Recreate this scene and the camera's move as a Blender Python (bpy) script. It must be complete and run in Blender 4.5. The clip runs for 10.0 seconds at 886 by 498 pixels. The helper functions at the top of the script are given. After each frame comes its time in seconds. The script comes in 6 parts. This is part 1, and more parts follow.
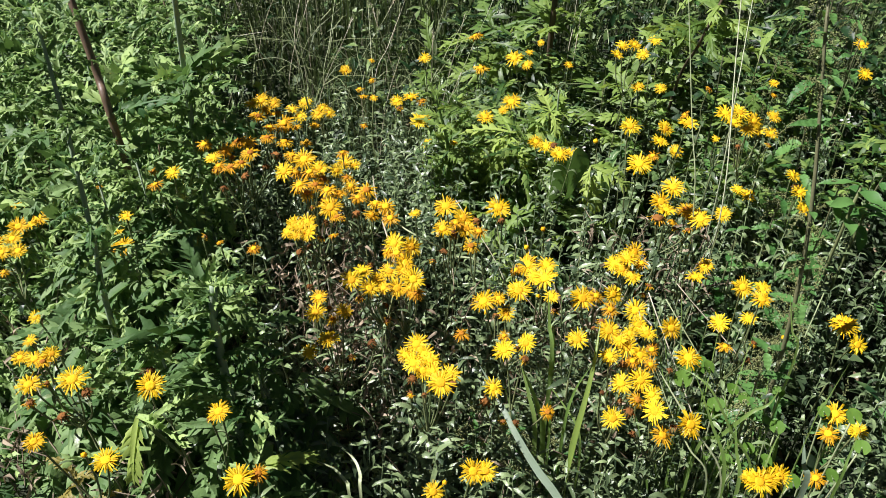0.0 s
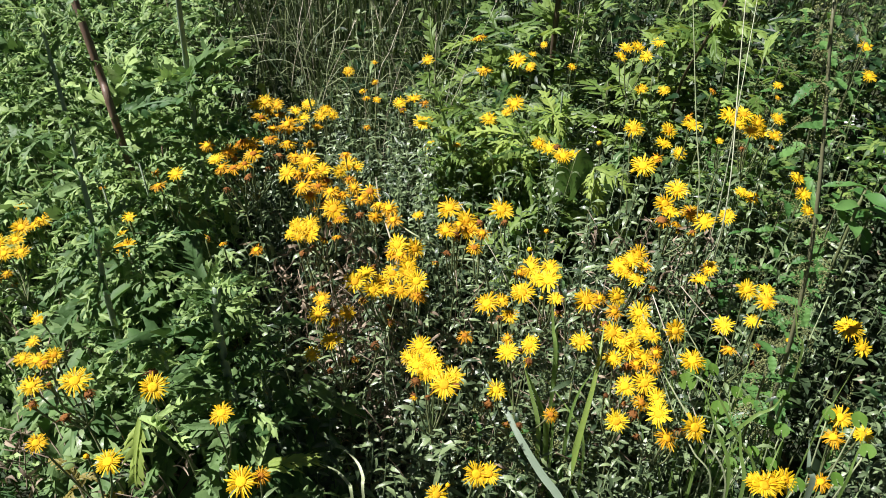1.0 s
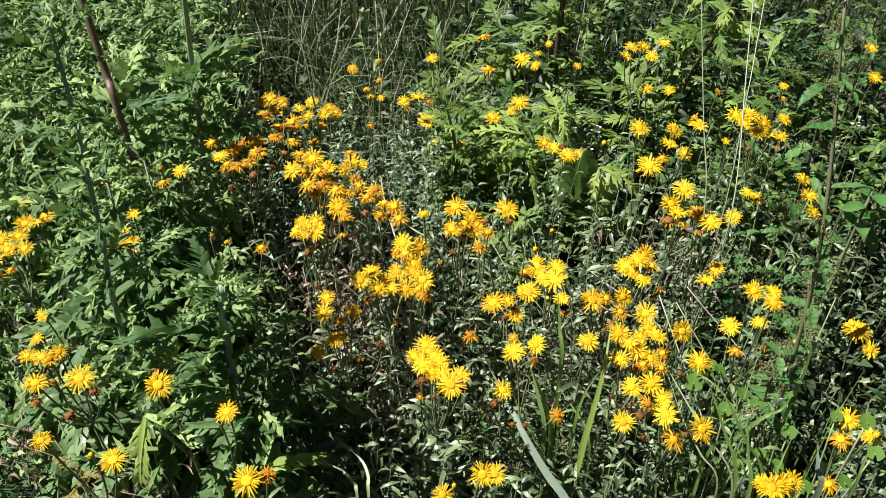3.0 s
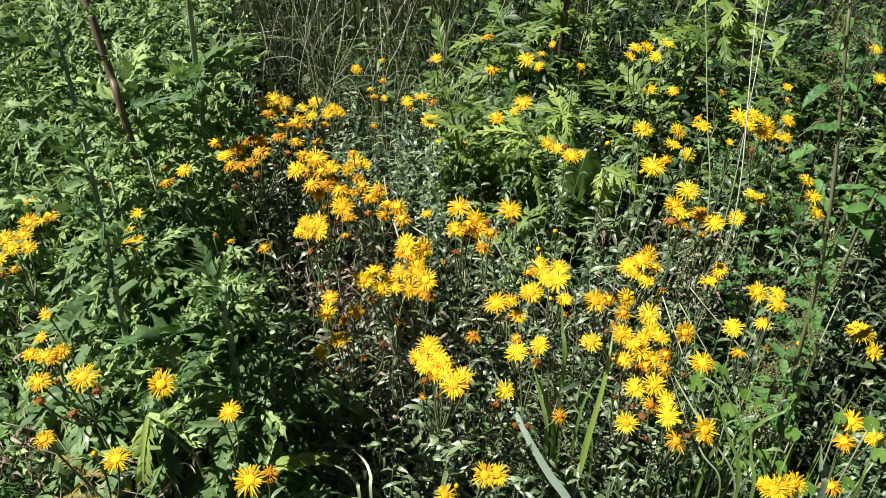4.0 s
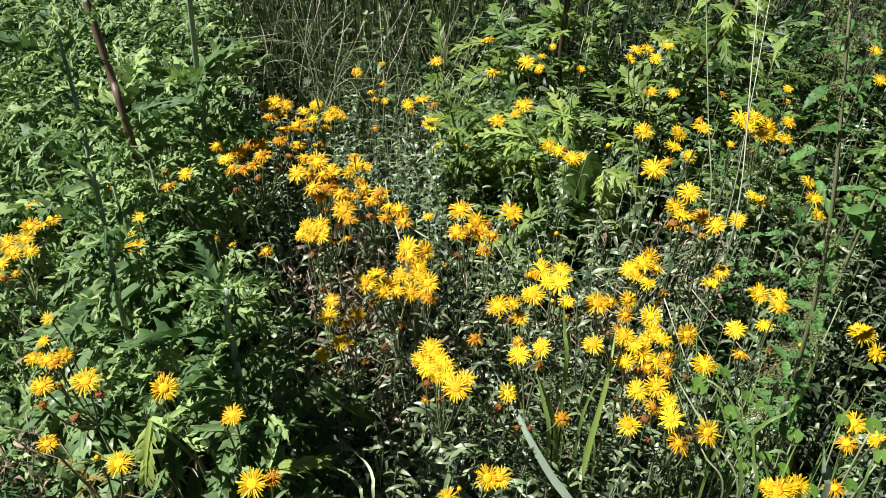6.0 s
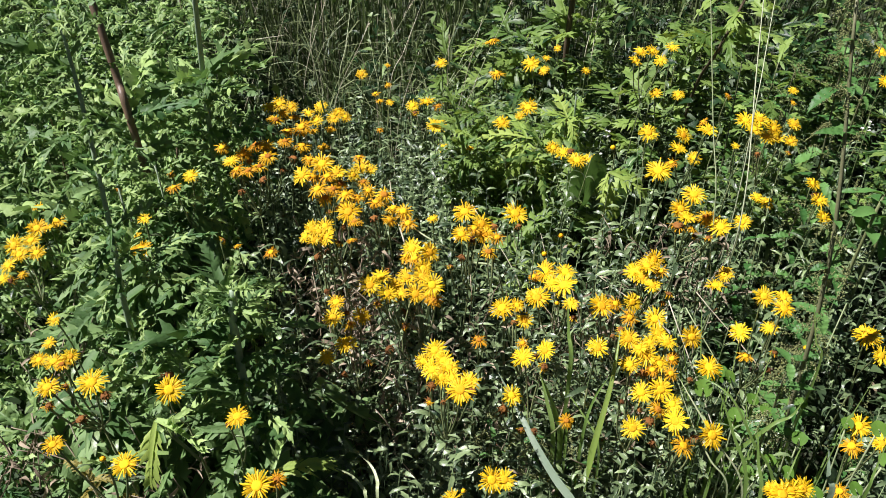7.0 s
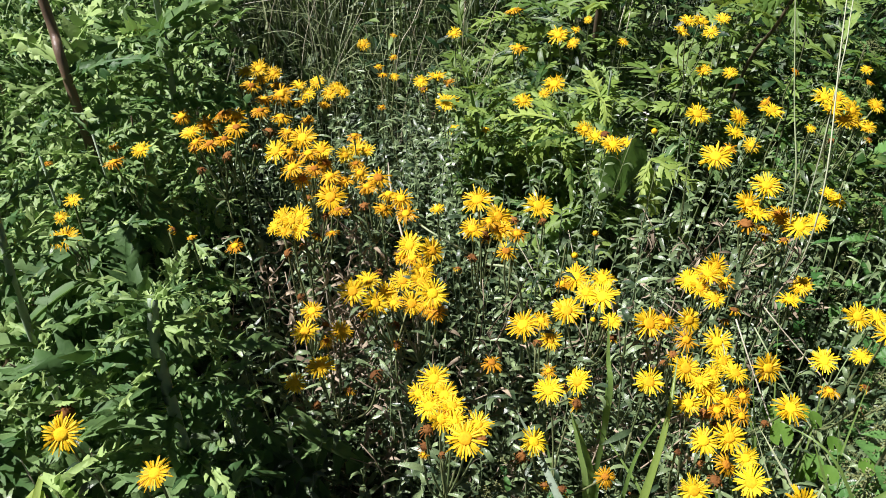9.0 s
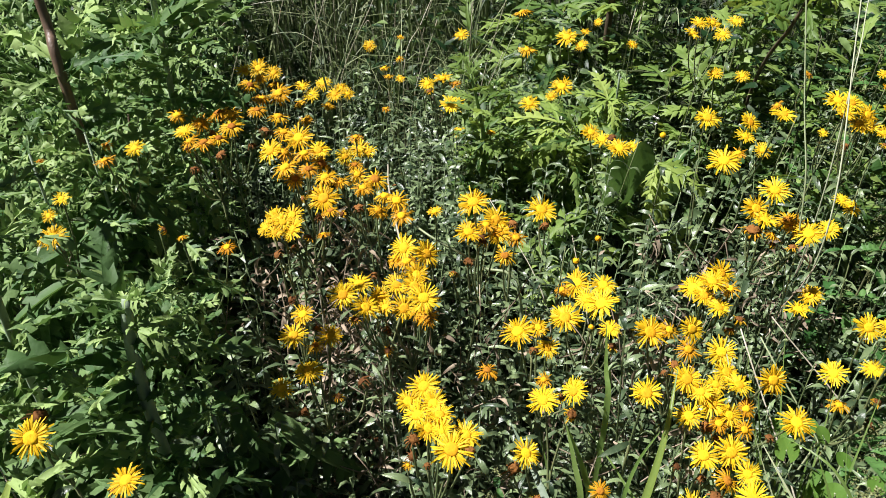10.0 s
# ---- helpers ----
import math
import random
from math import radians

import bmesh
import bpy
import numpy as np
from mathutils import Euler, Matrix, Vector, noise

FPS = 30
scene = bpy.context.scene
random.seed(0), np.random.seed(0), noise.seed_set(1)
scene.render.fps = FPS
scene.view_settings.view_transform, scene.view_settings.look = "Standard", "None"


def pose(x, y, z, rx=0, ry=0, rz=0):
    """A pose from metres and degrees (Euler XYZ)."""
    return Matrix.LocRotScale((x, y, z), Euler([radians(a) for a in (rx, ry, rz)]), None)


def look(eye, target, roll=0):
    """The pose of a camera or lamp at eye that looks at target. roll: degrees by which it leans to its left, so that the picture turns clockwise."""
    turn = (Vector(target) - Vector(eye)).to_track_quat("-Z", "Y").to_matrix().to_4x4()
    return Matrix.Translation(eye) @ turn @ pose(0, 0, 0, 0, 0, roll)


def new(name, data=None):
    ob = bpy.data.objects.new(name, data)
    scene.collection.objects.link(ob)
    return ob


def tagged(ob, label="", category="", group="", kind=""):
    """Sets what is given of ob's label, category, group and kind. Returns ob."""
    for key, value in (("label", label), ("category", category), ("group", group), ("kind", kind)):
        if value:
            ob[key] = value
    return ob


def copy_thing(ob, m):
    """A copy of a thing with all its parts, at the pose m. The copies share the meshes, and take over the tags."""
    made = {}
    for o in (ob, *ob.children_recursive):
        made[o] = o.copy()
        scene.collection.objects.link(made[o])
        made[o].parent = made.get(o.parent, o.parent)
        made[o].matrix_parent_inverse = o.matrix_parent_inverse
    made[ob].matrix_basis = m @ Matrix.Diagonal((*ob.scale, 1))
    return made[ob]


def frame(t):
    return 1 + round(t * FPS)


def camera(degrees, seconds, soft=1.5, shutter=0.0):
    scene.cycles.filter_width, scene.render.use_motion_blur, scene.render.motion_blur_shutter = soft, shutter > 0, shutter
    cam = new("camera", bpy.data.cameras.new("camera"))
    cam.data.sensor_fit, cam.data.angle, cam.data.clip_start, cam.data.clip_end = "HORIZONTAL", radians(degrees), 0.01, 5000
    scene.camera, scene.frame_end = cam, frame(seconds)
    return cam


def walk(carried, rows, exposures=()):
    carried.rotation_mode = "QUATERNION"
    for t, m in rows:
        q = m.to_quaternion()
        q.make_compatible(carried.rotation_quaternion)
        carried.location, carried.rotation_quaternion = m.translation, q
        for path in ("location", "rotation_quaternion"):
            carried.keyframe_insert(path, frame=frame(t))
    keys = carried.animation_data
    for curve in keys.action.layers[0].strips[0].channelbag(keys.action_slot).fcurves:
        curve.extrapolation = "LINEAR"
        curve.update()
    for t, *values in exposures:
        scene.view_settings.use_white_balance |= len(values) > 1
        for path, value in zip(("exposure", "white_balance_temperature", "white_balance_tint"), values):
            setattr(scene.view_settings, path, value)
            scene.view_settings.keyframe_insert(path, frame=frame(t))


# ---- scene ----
cam = camera(61.1, 10.0, soft=0.6)
PATH = [
    (0, (0.053, 0.121, 1.363), (0.058, 2.23, -0.324), 0.4),
    (0.5, (0.051, 0.121, 1.361), (0.047, 2.234, -0.32), 0.4),
    (1, (0.051, 0.123, 1.361), (0.049, 2.236, -0.32), 0.4),
    (1.5, (0.051, 0.124, 1.361), (0.055, 2.238, -0.317), 0.6),
    (2, (0.047, 0.123, 1.36), (0.054, 2.238, -0.32), 0.7),
    (2.5, (0.043, 0.126, 1.357), (0.047, 2.237, -0.325), 0.7),
    (4, (0.041, 0.127, 1.357), (0.031, 2.238, -0.325), 0.8),
    (4.5, (0.042, 0.126, 1.357), (0.028, 2.241, -0.321), 0.6),
    (5, (0.042, 0.127, 1.357), (0.032, 2.238, -0.325), 0.7),
    (5.5, (0.039, 0.127, 1.357), (0.032, 2.242, -0.321), 0.7),
    (7, (0.039, 0.127, 1.36), (0.012, 2.245, -0.313), 0.4),
    (7.2, (0.040, 0.122, 1.358), (0.019, 1.696, 0.125), 0.6),
    (7.5, (0.034, 0.142, 1.346), (-0.004, 2.242, -0.349), 0.8),
    (7.8, (0.035, 0.170, 1.323), (-0.012, 1.707, 0.044), 0.6),
    (8, (0.035, 0.194, 1.314), (0.011, 2.31, -0.364), 1.4),
    (8.3, (0.036, 0.225, 1.282), (-0.028, 1.789, 0.037), 0.2),
    (8.5, (0.035, 0.252, 1.264), (-0.058, 2.367, -0.413), 0.7),
    (8.8, (0.040, 0.287, 1.226), (-0.046, 1.829, -0.045), 0.8),
    (9, (0.045, 0.313, 1.215), (-0.028, 2.422, -0.468), 0.9),
    (9.2, (0.050, 0.322, 1.204), (-0.026, 1.899, -0.024), 0.2),
    (9.5, (0.057, 0.329, 1.195), (-0.066, 2.453, -0.468), -0.1),
    (9.7, (0.063, 0.332, 1.196), (-0.048, 1.905, -0.033), -0.3),
    (10, (0.068, 0.332, 1.198), (-0.062, 2.452, -0.471), 0.6),
]
walk(cam, [(t, look(eye, target, roll)) for t, eye, target, roll in PATH], [(0.0, 0.92, 6250, 17), (10.0, 0.92, 6250, 17)])

# ---- light: sun halfway up on the left, clear sky ----
SUN_TO = Vector((-0.55, 0.0, 0.82)).normalized()
world = bpy.data.worlds.new("sky")
scene.world = world
world.use_nodes = True
wn = world.node_tree
sky = wn.nodes.new("ShaderNodeTexSky")
sky.sky_type = "NISHITA"
sky.sun_disc = False
sky.sun_elevation = math.asin(SUN_TO.z)
sky.sun_rotation = math.atan2(SUN_TO.x, SUN_TO.y)
wn.nodes["Background"].inputs["Strength"].default_value = 0.010
wn.links.new(sky.outputs[0], wn.nodes["Background"].inputs["Color"])
sun = new("sun", bpy.data.lights.new("sun", "SUN"))
sun.data.energy = 5.0
sun.data.angle = radians(0.53)
sun.data.color = (1.0, 0.965, 0.92)
sun.matrix_world = look(SUN_TO * 20, (0, 0, 0))

# ---- materials ----


def leafy(name, dark, light, rough=0.45, through_light=0.3, glow=(0.25, 0.42, 0.05), island=False, grain=70.0, spec=0.5, spread=(0.15, 0.85)):
    """Plant tissue: tone varies from piece to piece and over each piece, thin enough to let light through."""
    m = bpy.data.materials.new(name)
    m.use_nodes = True
    nt = m.node_tree
    n, ln = nt.nodes, nt.links
    bsdf, out = n["Principled BSDF"], n["Material Output"]
    if island:
        rnd = n.new("ShaderNodeNewGeometry").outputs["Random Per Island"]
    else:
        rnd = n.new("ShaderNodeObjectInfo").outputs["Random"]
    tc = n.new("ShaderNodeTexCoord")
    big = n.new("ShaderNodeTexNoise")
    big.inputs["Scale"].default_value = grain
    big.inputs["Detail"].default_value = 4
    ln.new(tc.outputs["Object"], big.inputs["Vector"])
    fine = n.new("ShaderNodeTexNoise")
    fine.inputs["Scale"].default_value = grain * 7
    fine.inputs["Detail"].default_value = 3
    ln.new(tc.outputs["Object"], fine.inputs["Vector"])
    add = n.new("ShaderNodeMath")
    add.operation = "MULTIPLY_ADD"
    ln.new(big.outputs["Fac"], add.inputs[0])
    add.inputs[1].default_value = 0.55
    half = n.new("ShaderNodeMath")
    half.operation = "MULTIPLY_ADD"
    ln.new(rnd, half.inputs[0])
    half.inputs[1].default_value = 0.62
    half.inputs[2].default_value = -0.1
    ln.new(half.outputs[0], add.inputs[2])
    ramp = n.new("ShaderNodeValToRGB")
    ramp.color_ramp.elements[0].color = (*dark, 1)
    ramp.color_ramp.elements[1].color = (*light, 1)
    ramp.color_ramp.elements[0].position, ramp.color_ramp.elements[1].position = spread
    ln.new(add.outputs[0], ramp.inputs[0])
    colour = ramp.outputs[0]
    ln.new(colour, bsdf.inputs["Base Color"])
    bsdf.inputs["Roughness"].default_value = rough
    bsdf.inputs["Specular IOR Level"].default_value = spec
    bump = n.new("ShaderNodeBump")
    bump.inputs["Strength"].default_value = 0.35
    bump.inputs["Distance"].default_value = 0.0015
    ln.new(fine.outputs["Fac"], bump.inputs["Height"])
    ln.new(bump.outputs[0], bsdf.inputs["Normal"])
    if through_light:
        tr = n.new("ShaderNodeBsdfTranslucent")
        tint = n.new("ShaderNodeMix")
        tint.data_type = "RGBA"
        tint.inputs["Factor"].default_value = 0.5
        ln.new(colour, tint.inputs["A"])
        tint.inputs["B"].default_value = (*glow, 1)
        ln.new(tint.outputs["Result"], tr.inputs["Color"])
        ms = n.new("ShaderNodeMixShader")
        ms.inputs[0].default_value = through_light
        ln.new(bsdf.outputs[0], ms.inputs[1])
        ln.new(tr.outputs[0], ms.inputs[2])
        ln.new(ms.outputs[0], out.inputs["Surface"])
    return m


M_FLEALEAF = leafy("fleabane_leaf", (0.026, 0.052, 0.024), (0.220, 0.300, 0.132), 0.36, 0.10, (0.20, 0.30, 0.06), grain=60, spec=0.5)
M_FOLIAGE = leafy("narrow_leaf", (0.026, 0.052, 0.024), (0.220, 0.300, 0.132), 0.36, 0.10, (0.20, 0.30, 0.06), island=True, grain=60, spec=0.5)
M_FLEASTEM = leafy("fleabane_stem", (0.085, 0.125, 0.040), (0.18, 0.20, 0.085), 0.55, 0.0)
M_THISTLE = leafy("thistle_leaf", (0.046, 0.120, 0.034), (0.330, 0.460, 0.150), 0.52, 0.22, (0.24, 0.46, 0.08), grain=40, spec=0.3)
M_THISTLOW = leafy("thistle_leaf_low", (0.046, 0.120, 0.034), (0.330, 0.460, 0.150), 0.52, 0.22, (0.24, 0.46, 0.08), island=True, grain=40, spec=0.3)
M_BROAD = leafy("broad_lobed_leaf", (0.045, 0.108, 0.032), (0.195, 0.305, 0.108), 0.55, 0.24, (0.22, 0.42, 0.06), grain=40, spec=0.2)
M_BROADLOW = leafy("broad_leaf_low", (0.045, 0.108, 0.032), (0.195, 0.305, 0.108), 0.55, 0.24, (0.22, 0.42, 0.06), island=True, grain=40, spec=0.2)
M_THISTEM = leafy("thistle_stem", (0.17, 0.24, 0.15), (0.33, 0.42, 0.28), 0.55, 0.0, grain=50)
M_REDSTEM = leafy("red_stem", (0.100, 0.066, 0.040), (0.240, 0.165, 0.105), 0.5, 0.0, grain=50)
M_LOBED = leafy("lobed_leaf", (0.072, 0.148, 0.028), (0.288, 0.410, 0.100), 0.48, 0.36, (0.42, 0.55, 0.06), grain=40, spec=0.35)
# Darker copy of the lobed leaf: shade between clumps put into the tones.
M_LOBEDSHADE = leafy("lobed_leaf_low_shade", (0.032, 0.085, 0.017), (0.288, 0.410, 0.100), 0.5, 0.32, (0.42, 0.55, 0.06), island=True, grain=40, spec=0.35, spread=(0.36, 0.92))
M_NETTLE = leafy("nettle_leaf", (0.040, 0.125, 0.028), (0.125, 0.260, 0.068), 0.48, 0.24, (0.28, 0.48, 0.05), grain=50, spec=0.35)
M_NETSTEM = leafy("nettle_stem", (0.085, 0.10, 0.045), (0.17, 0.17, 0.085), 0.55, 0.0)
M_OLDSTEM = leafy("old_stalk", (0.050, 0.040, 0.026), (0.120, 0.090, 0.056), 0.7, 0.0, grain=50, spec=0.2)
M_SEED = leafy("nettle_seed", (0.13, 0.155, 0.050), (0.30, 0.33, 0.125), 0.7, 0.15, island=True, grain=150)
M_GRASS = leafy("grass_blade", (0.13, 0.24, 0.05), (0.24, 0.36, 0.10), 0.42, 0.45, (0.42, 0.62, 0.12), grain=25, spec=0.45)
M_BRIGHTBLADE = leafy("bright_grass_blade", (0.17, 0.27, 0.05), (0.30, 0.40, 0.10), 0.4, 0.45, (0.5, 0.62, 0.12), grain=25, spec=0.4)
M_GREYBLADE = leafy("grey_grass_blade", (0.13, 0.19, 0.12), (0.21, 0.28, 0.19), 0.42, 0.2, (0.3, 0.42, 0.16), grain=25, spec=0.5)
M_CULM = leafy("grass_culm", (0.32, 0.40, 0.20), (0.52, 0.58, 0.34), 0.45, 0.3, (0.5, 0.55, 0.3), grain=30)
M_PALE = leafy("pale_stalk", (0.40, 0.45, 0.28), (0.58, 0.62, 0.42), 0.4, 0.2, (0.8, 0.8, 0.6), grain=40)
M_DRY = leafy("dry_stalk", (0.46, 0.43, 0.31), (0.68, 0.65, 0.50), 0.5, 0.3, (0.7, 0.65, 0.5), grain=40)
# Undergrowth tones lowered: the shade below the canopy is in the colour.
M_WEEDSHADE = leafy("undergrowth", (0.022, 0.042, 0.018), (0.058, 0.092, 0.034), 0.55, 0.12, (0.18, 0.32, 0.05), island=True, grain=30, spec=0.25)
# Near-black end and late ramp paint shaded gaps into single leaves.
M_BACKSHADE = leafy("meadow_weeds", (0.010, 0.034, 0.009), (0.190, 0.282, 0.086), 0.45, 0.10, (0.24, 0.42, 0.05), island=True, grain=30, spec=0.35, spread=(0.40, 0.92))
M_BACKGRASS = leafy("meadow_grass", (0.018, 0.042, 0.012), (0.22, 0.26, 0.12), 0.5, 0.2, (0.25, 0.40, 0.1), island=True, grain=20, spec=0.3)
M_LITTER = leafy("litter", (0.08, 0.055, 0.03), (0.22, 0.17, 0.10), 0.8, 0.1, (0.3, 0.2, 0.1), island=True, grain=30)
M_WITHERED = leafy("withered_leaf", (0.13, 0.10, 0.065), (0.44, 0.37, 0.26), 0.75, 0.15, (0.5, 0.36, 0.2), island=True, grain=30, spec=0.25)
M_RAY = leafy("ray_floret", (0.76, 0.48, 0.005), (0.88, 0.66, 0.016), 0.55, 0.35, (0.90, 0.62, 0.01), grain=120, spec=0.3)
M_OLDRAY = leafy("aged_floret", (0.60, 0.28, 0.004), (0.84, 0.52, 0.008), 0.6, 0.34, (0.88, 0.52, 0.01), grain=120, spec=0.3)
M_DISC = leafy("flower_disc", (0.64, 0.30, 0.004), (0.87, 0.53, 0.008), 0.75, 0.0, grain=420, spec=0.2)
M_OLDDISC = leafy("aged_disc", (0.30, 0.11, 0.010), (0.54, 0.24, 0.015), 0.8, 0.0, grain=500, spec=0.2)
M_BROWN = leafy("withered", (0.10, 0.040, 0.012), (0.30, 0.13, 0.030), 0.8, 0.1, (0.4, 0.16, 0.03), grain=300, spec=0.2)
M_CUP = leafy("flower_cup", (0.06, 0.09, 0.03), (0.13, 0.15, 0.05), 0.6, 0.0, grain=200)
M_WHITE = leafy("white_petal", (0.70, 0.68, 0.66), (0.82, 0.80, 0.78), 0.6, 0.2, (0.8, 0.8, 0.75), grain=100)
M_CLOVER = leafy("round_leaf", (0.075, 0.175, 0.022), (0.13, 0.25, 0.04), 0.6, 0.35, (0.30, 0.52, 0.04), grain=30, spec=0.2)
M_BRIGHTLEAF = leafy("bright_lobed_leaf", (0.20, 0.32, 0.06), (0.36, 0.46, 0.11), 0.5, 0.35, (0.42, 0.55, 0.06), grain=40, spec=0.3)
M_YELLOWING = leafy("yellowing_leaf", (0.16, 0.15, 0.03), (0.34, 0.28, 0.06), 0.55, 0.25, (0.5, 0.4, 0.06), grain=40)


def earth():
    m = bpy.data.materials.new("earth")
    m.use_nodes = True
    nt = m.node_tree
    n, ln = nt.nodes, nt.links
    tc = n.new("ShaderNodeTexCoord")
    a, b = n.new("ShaderNodeTexNoise"), n.new("ShaderNodeTexNoise")
    a.inputs["Scale"].default_value, a.inputs["Detail"].default_value = 6, 8
    b.inputs["Scale"].default_value, b.inputs["Detail"].default_value = 90, 6
    ln.new(tc.outputs["Object"], a.inputs["Vector"])
    ln.new(tc.outputs["Object"], b.inputs["Vector"])
    r = n.new("ShaderNodeValToRGB")
    r.color_ramp.elements[0].color, r.color_ramp.elements[0].position = (0.018, 0.028, 0.010, 1), 0.35
    r.color_ramp.elements[1].color, r.color_ramp.elements[1].position = (0.040, 0.046, 0.020, 1), 0.7
    ln.new(a.outputs["Fac"], r.inputs[0])
    ln.new(r.outputs[0], n["Principled BSDF"].inputs["Base Color"])
    n["Principled BSDF"].inputs["Roughness"].default_value = 0.95
    bp = n.new("ShaderNodeBump")
    bp.inputs["Strength"].default_value, bp.inputs["Distance"].default_value = 0.8, 0.01
    ln.new(b.outputs["Fac"], bp.inputs["Height"])
    ln.new(bp.outputs[0], n["Principled BSDF"].inputs["Normal"])
    return m


M_EARTH = earth()

# ---- mesh makers ----
rng = random.Random(11)
U = rng.uniform


def mesh_of(name, verts, faces, material, smooth=True, second=None, second_from=0):
    me = bpy.data.meshes.new(name)
    me.from_pydata([tuple(v) for v in verts], [], faces)
    me.materials.append(material)
    if second:
        me.materials.append(second)
        me.polygons.foreach_set("material_index", [1 if i >= second_from else 0 for i in range(len(faces))])
    if smooth:
        me.polygons.foreach_set("use_smooth", [True] * len(faces))
    me.update()
    return me


def piece(name, me, parent, m=None, label=""):
    """A mesh as a part of its thing, at m in the thing's own space."""
    ob = new(name, me)
    ob.parent = parent
    if m is not None:
        ob.matrix_basis = m
    if label:
        tagged(ob, label)
    return ob


def plant(name, x, y, z, label, category, group="", kind=""):
    root = new(name)
    root.empty_display_size = 0.05
    root.location = (x, y, z)
    return tagged(root, label, category, group, kind)


def tube(path, radii, sides=6):
    """Round stem along a path, with a pointed end."""
    verts, faces = [], []
    a = (path[1] - path[0]).orthogonal().normalized()
    for i, p in enumerate(path):
        d = (path[min(i + 1, len(path) - 1)] - path[max(i - 1, 0)]).normalized()
        a = (a - d * a.dot(d)).normalized()
        b = d.cross(a)
        for k in range(sides):
            w = 2 * math.pi * k / sides
            verts.append(p + (a * math.cos(w) + b * math.sin(w)) * radii[i])
    for i in range(len(path) - 1):
        for k in range(sides):
            k2 = (k + 1) % sides
            faces.append((i * sides + k, i * sides + k2, (i + 1) * sides + k2, (i + 1) * sides + k))
    faces.append(tuple(range((len(path) - 1) * sides, len(path) * sides)))
    return verts, faces


def join(parts):
    verts, faces = [], []
    for v, f in parts:
        o = len(verts)
        verts += v
        faces += [tuple(i + o for i in q) for q in f]
    return verts, faces


def curve_between(pts, n):
    """Smooth run through a few points."""
    out = []
    P = [pts[0] * 2 - pts[1], *pts, pts[-1] * 2 - pts[-2]]
    for i in range(1, len(P) - 2):
        for k in range(n):
            t = k / n
            a, b, c, d = P[i - 1], P[i], P[i + 1], P[i + 2]
            out.append(0.5 * (b * 2 + (c - a) * t + (a * 2 - b * 5 + c * 4 - d) * t * t + (b * 3 - a - c * 3 + d) * t ** 3))
    out.append(pts[-1])
    return out


def lance_leaf(length, width, droop, fold, n=6, wave=0.0, rnd=rng):
    """Simple narrow leaf along +Y."""
    verts, faces = [], []
    ph = rnd.uniform(0, 6)
    twist = rnd.uniform(-0.5, 0.5)
    for i in range(n + 1):
        s = i / n
        w = width * 0.5 * max(0.06, math.sin(math.pi * min(1, s * 0.93 + 0.07)) ** 0.75)
        y = length * math.sin(droop * s) / max(droop, 1e-3)
        z = -length * (1 - math.cos(droop * s)) / max(droop, 1e-3)
        a = twist * s
        for k in (-1, 0, 1):
            dz = abs(k) * fold * w + wave * width * math.sin(ph + s * 9 + k * 1.3) * abs(k)
            verts.append(Vector((k * w * math.cos(a), y, z + dz + k * w * math.sin(a))))
    for i in range(n):
        for k in range(2):
            a = i * 3 + k
            faces.append((a, a + 1, a + 4, a + 3))
    return verts, faces


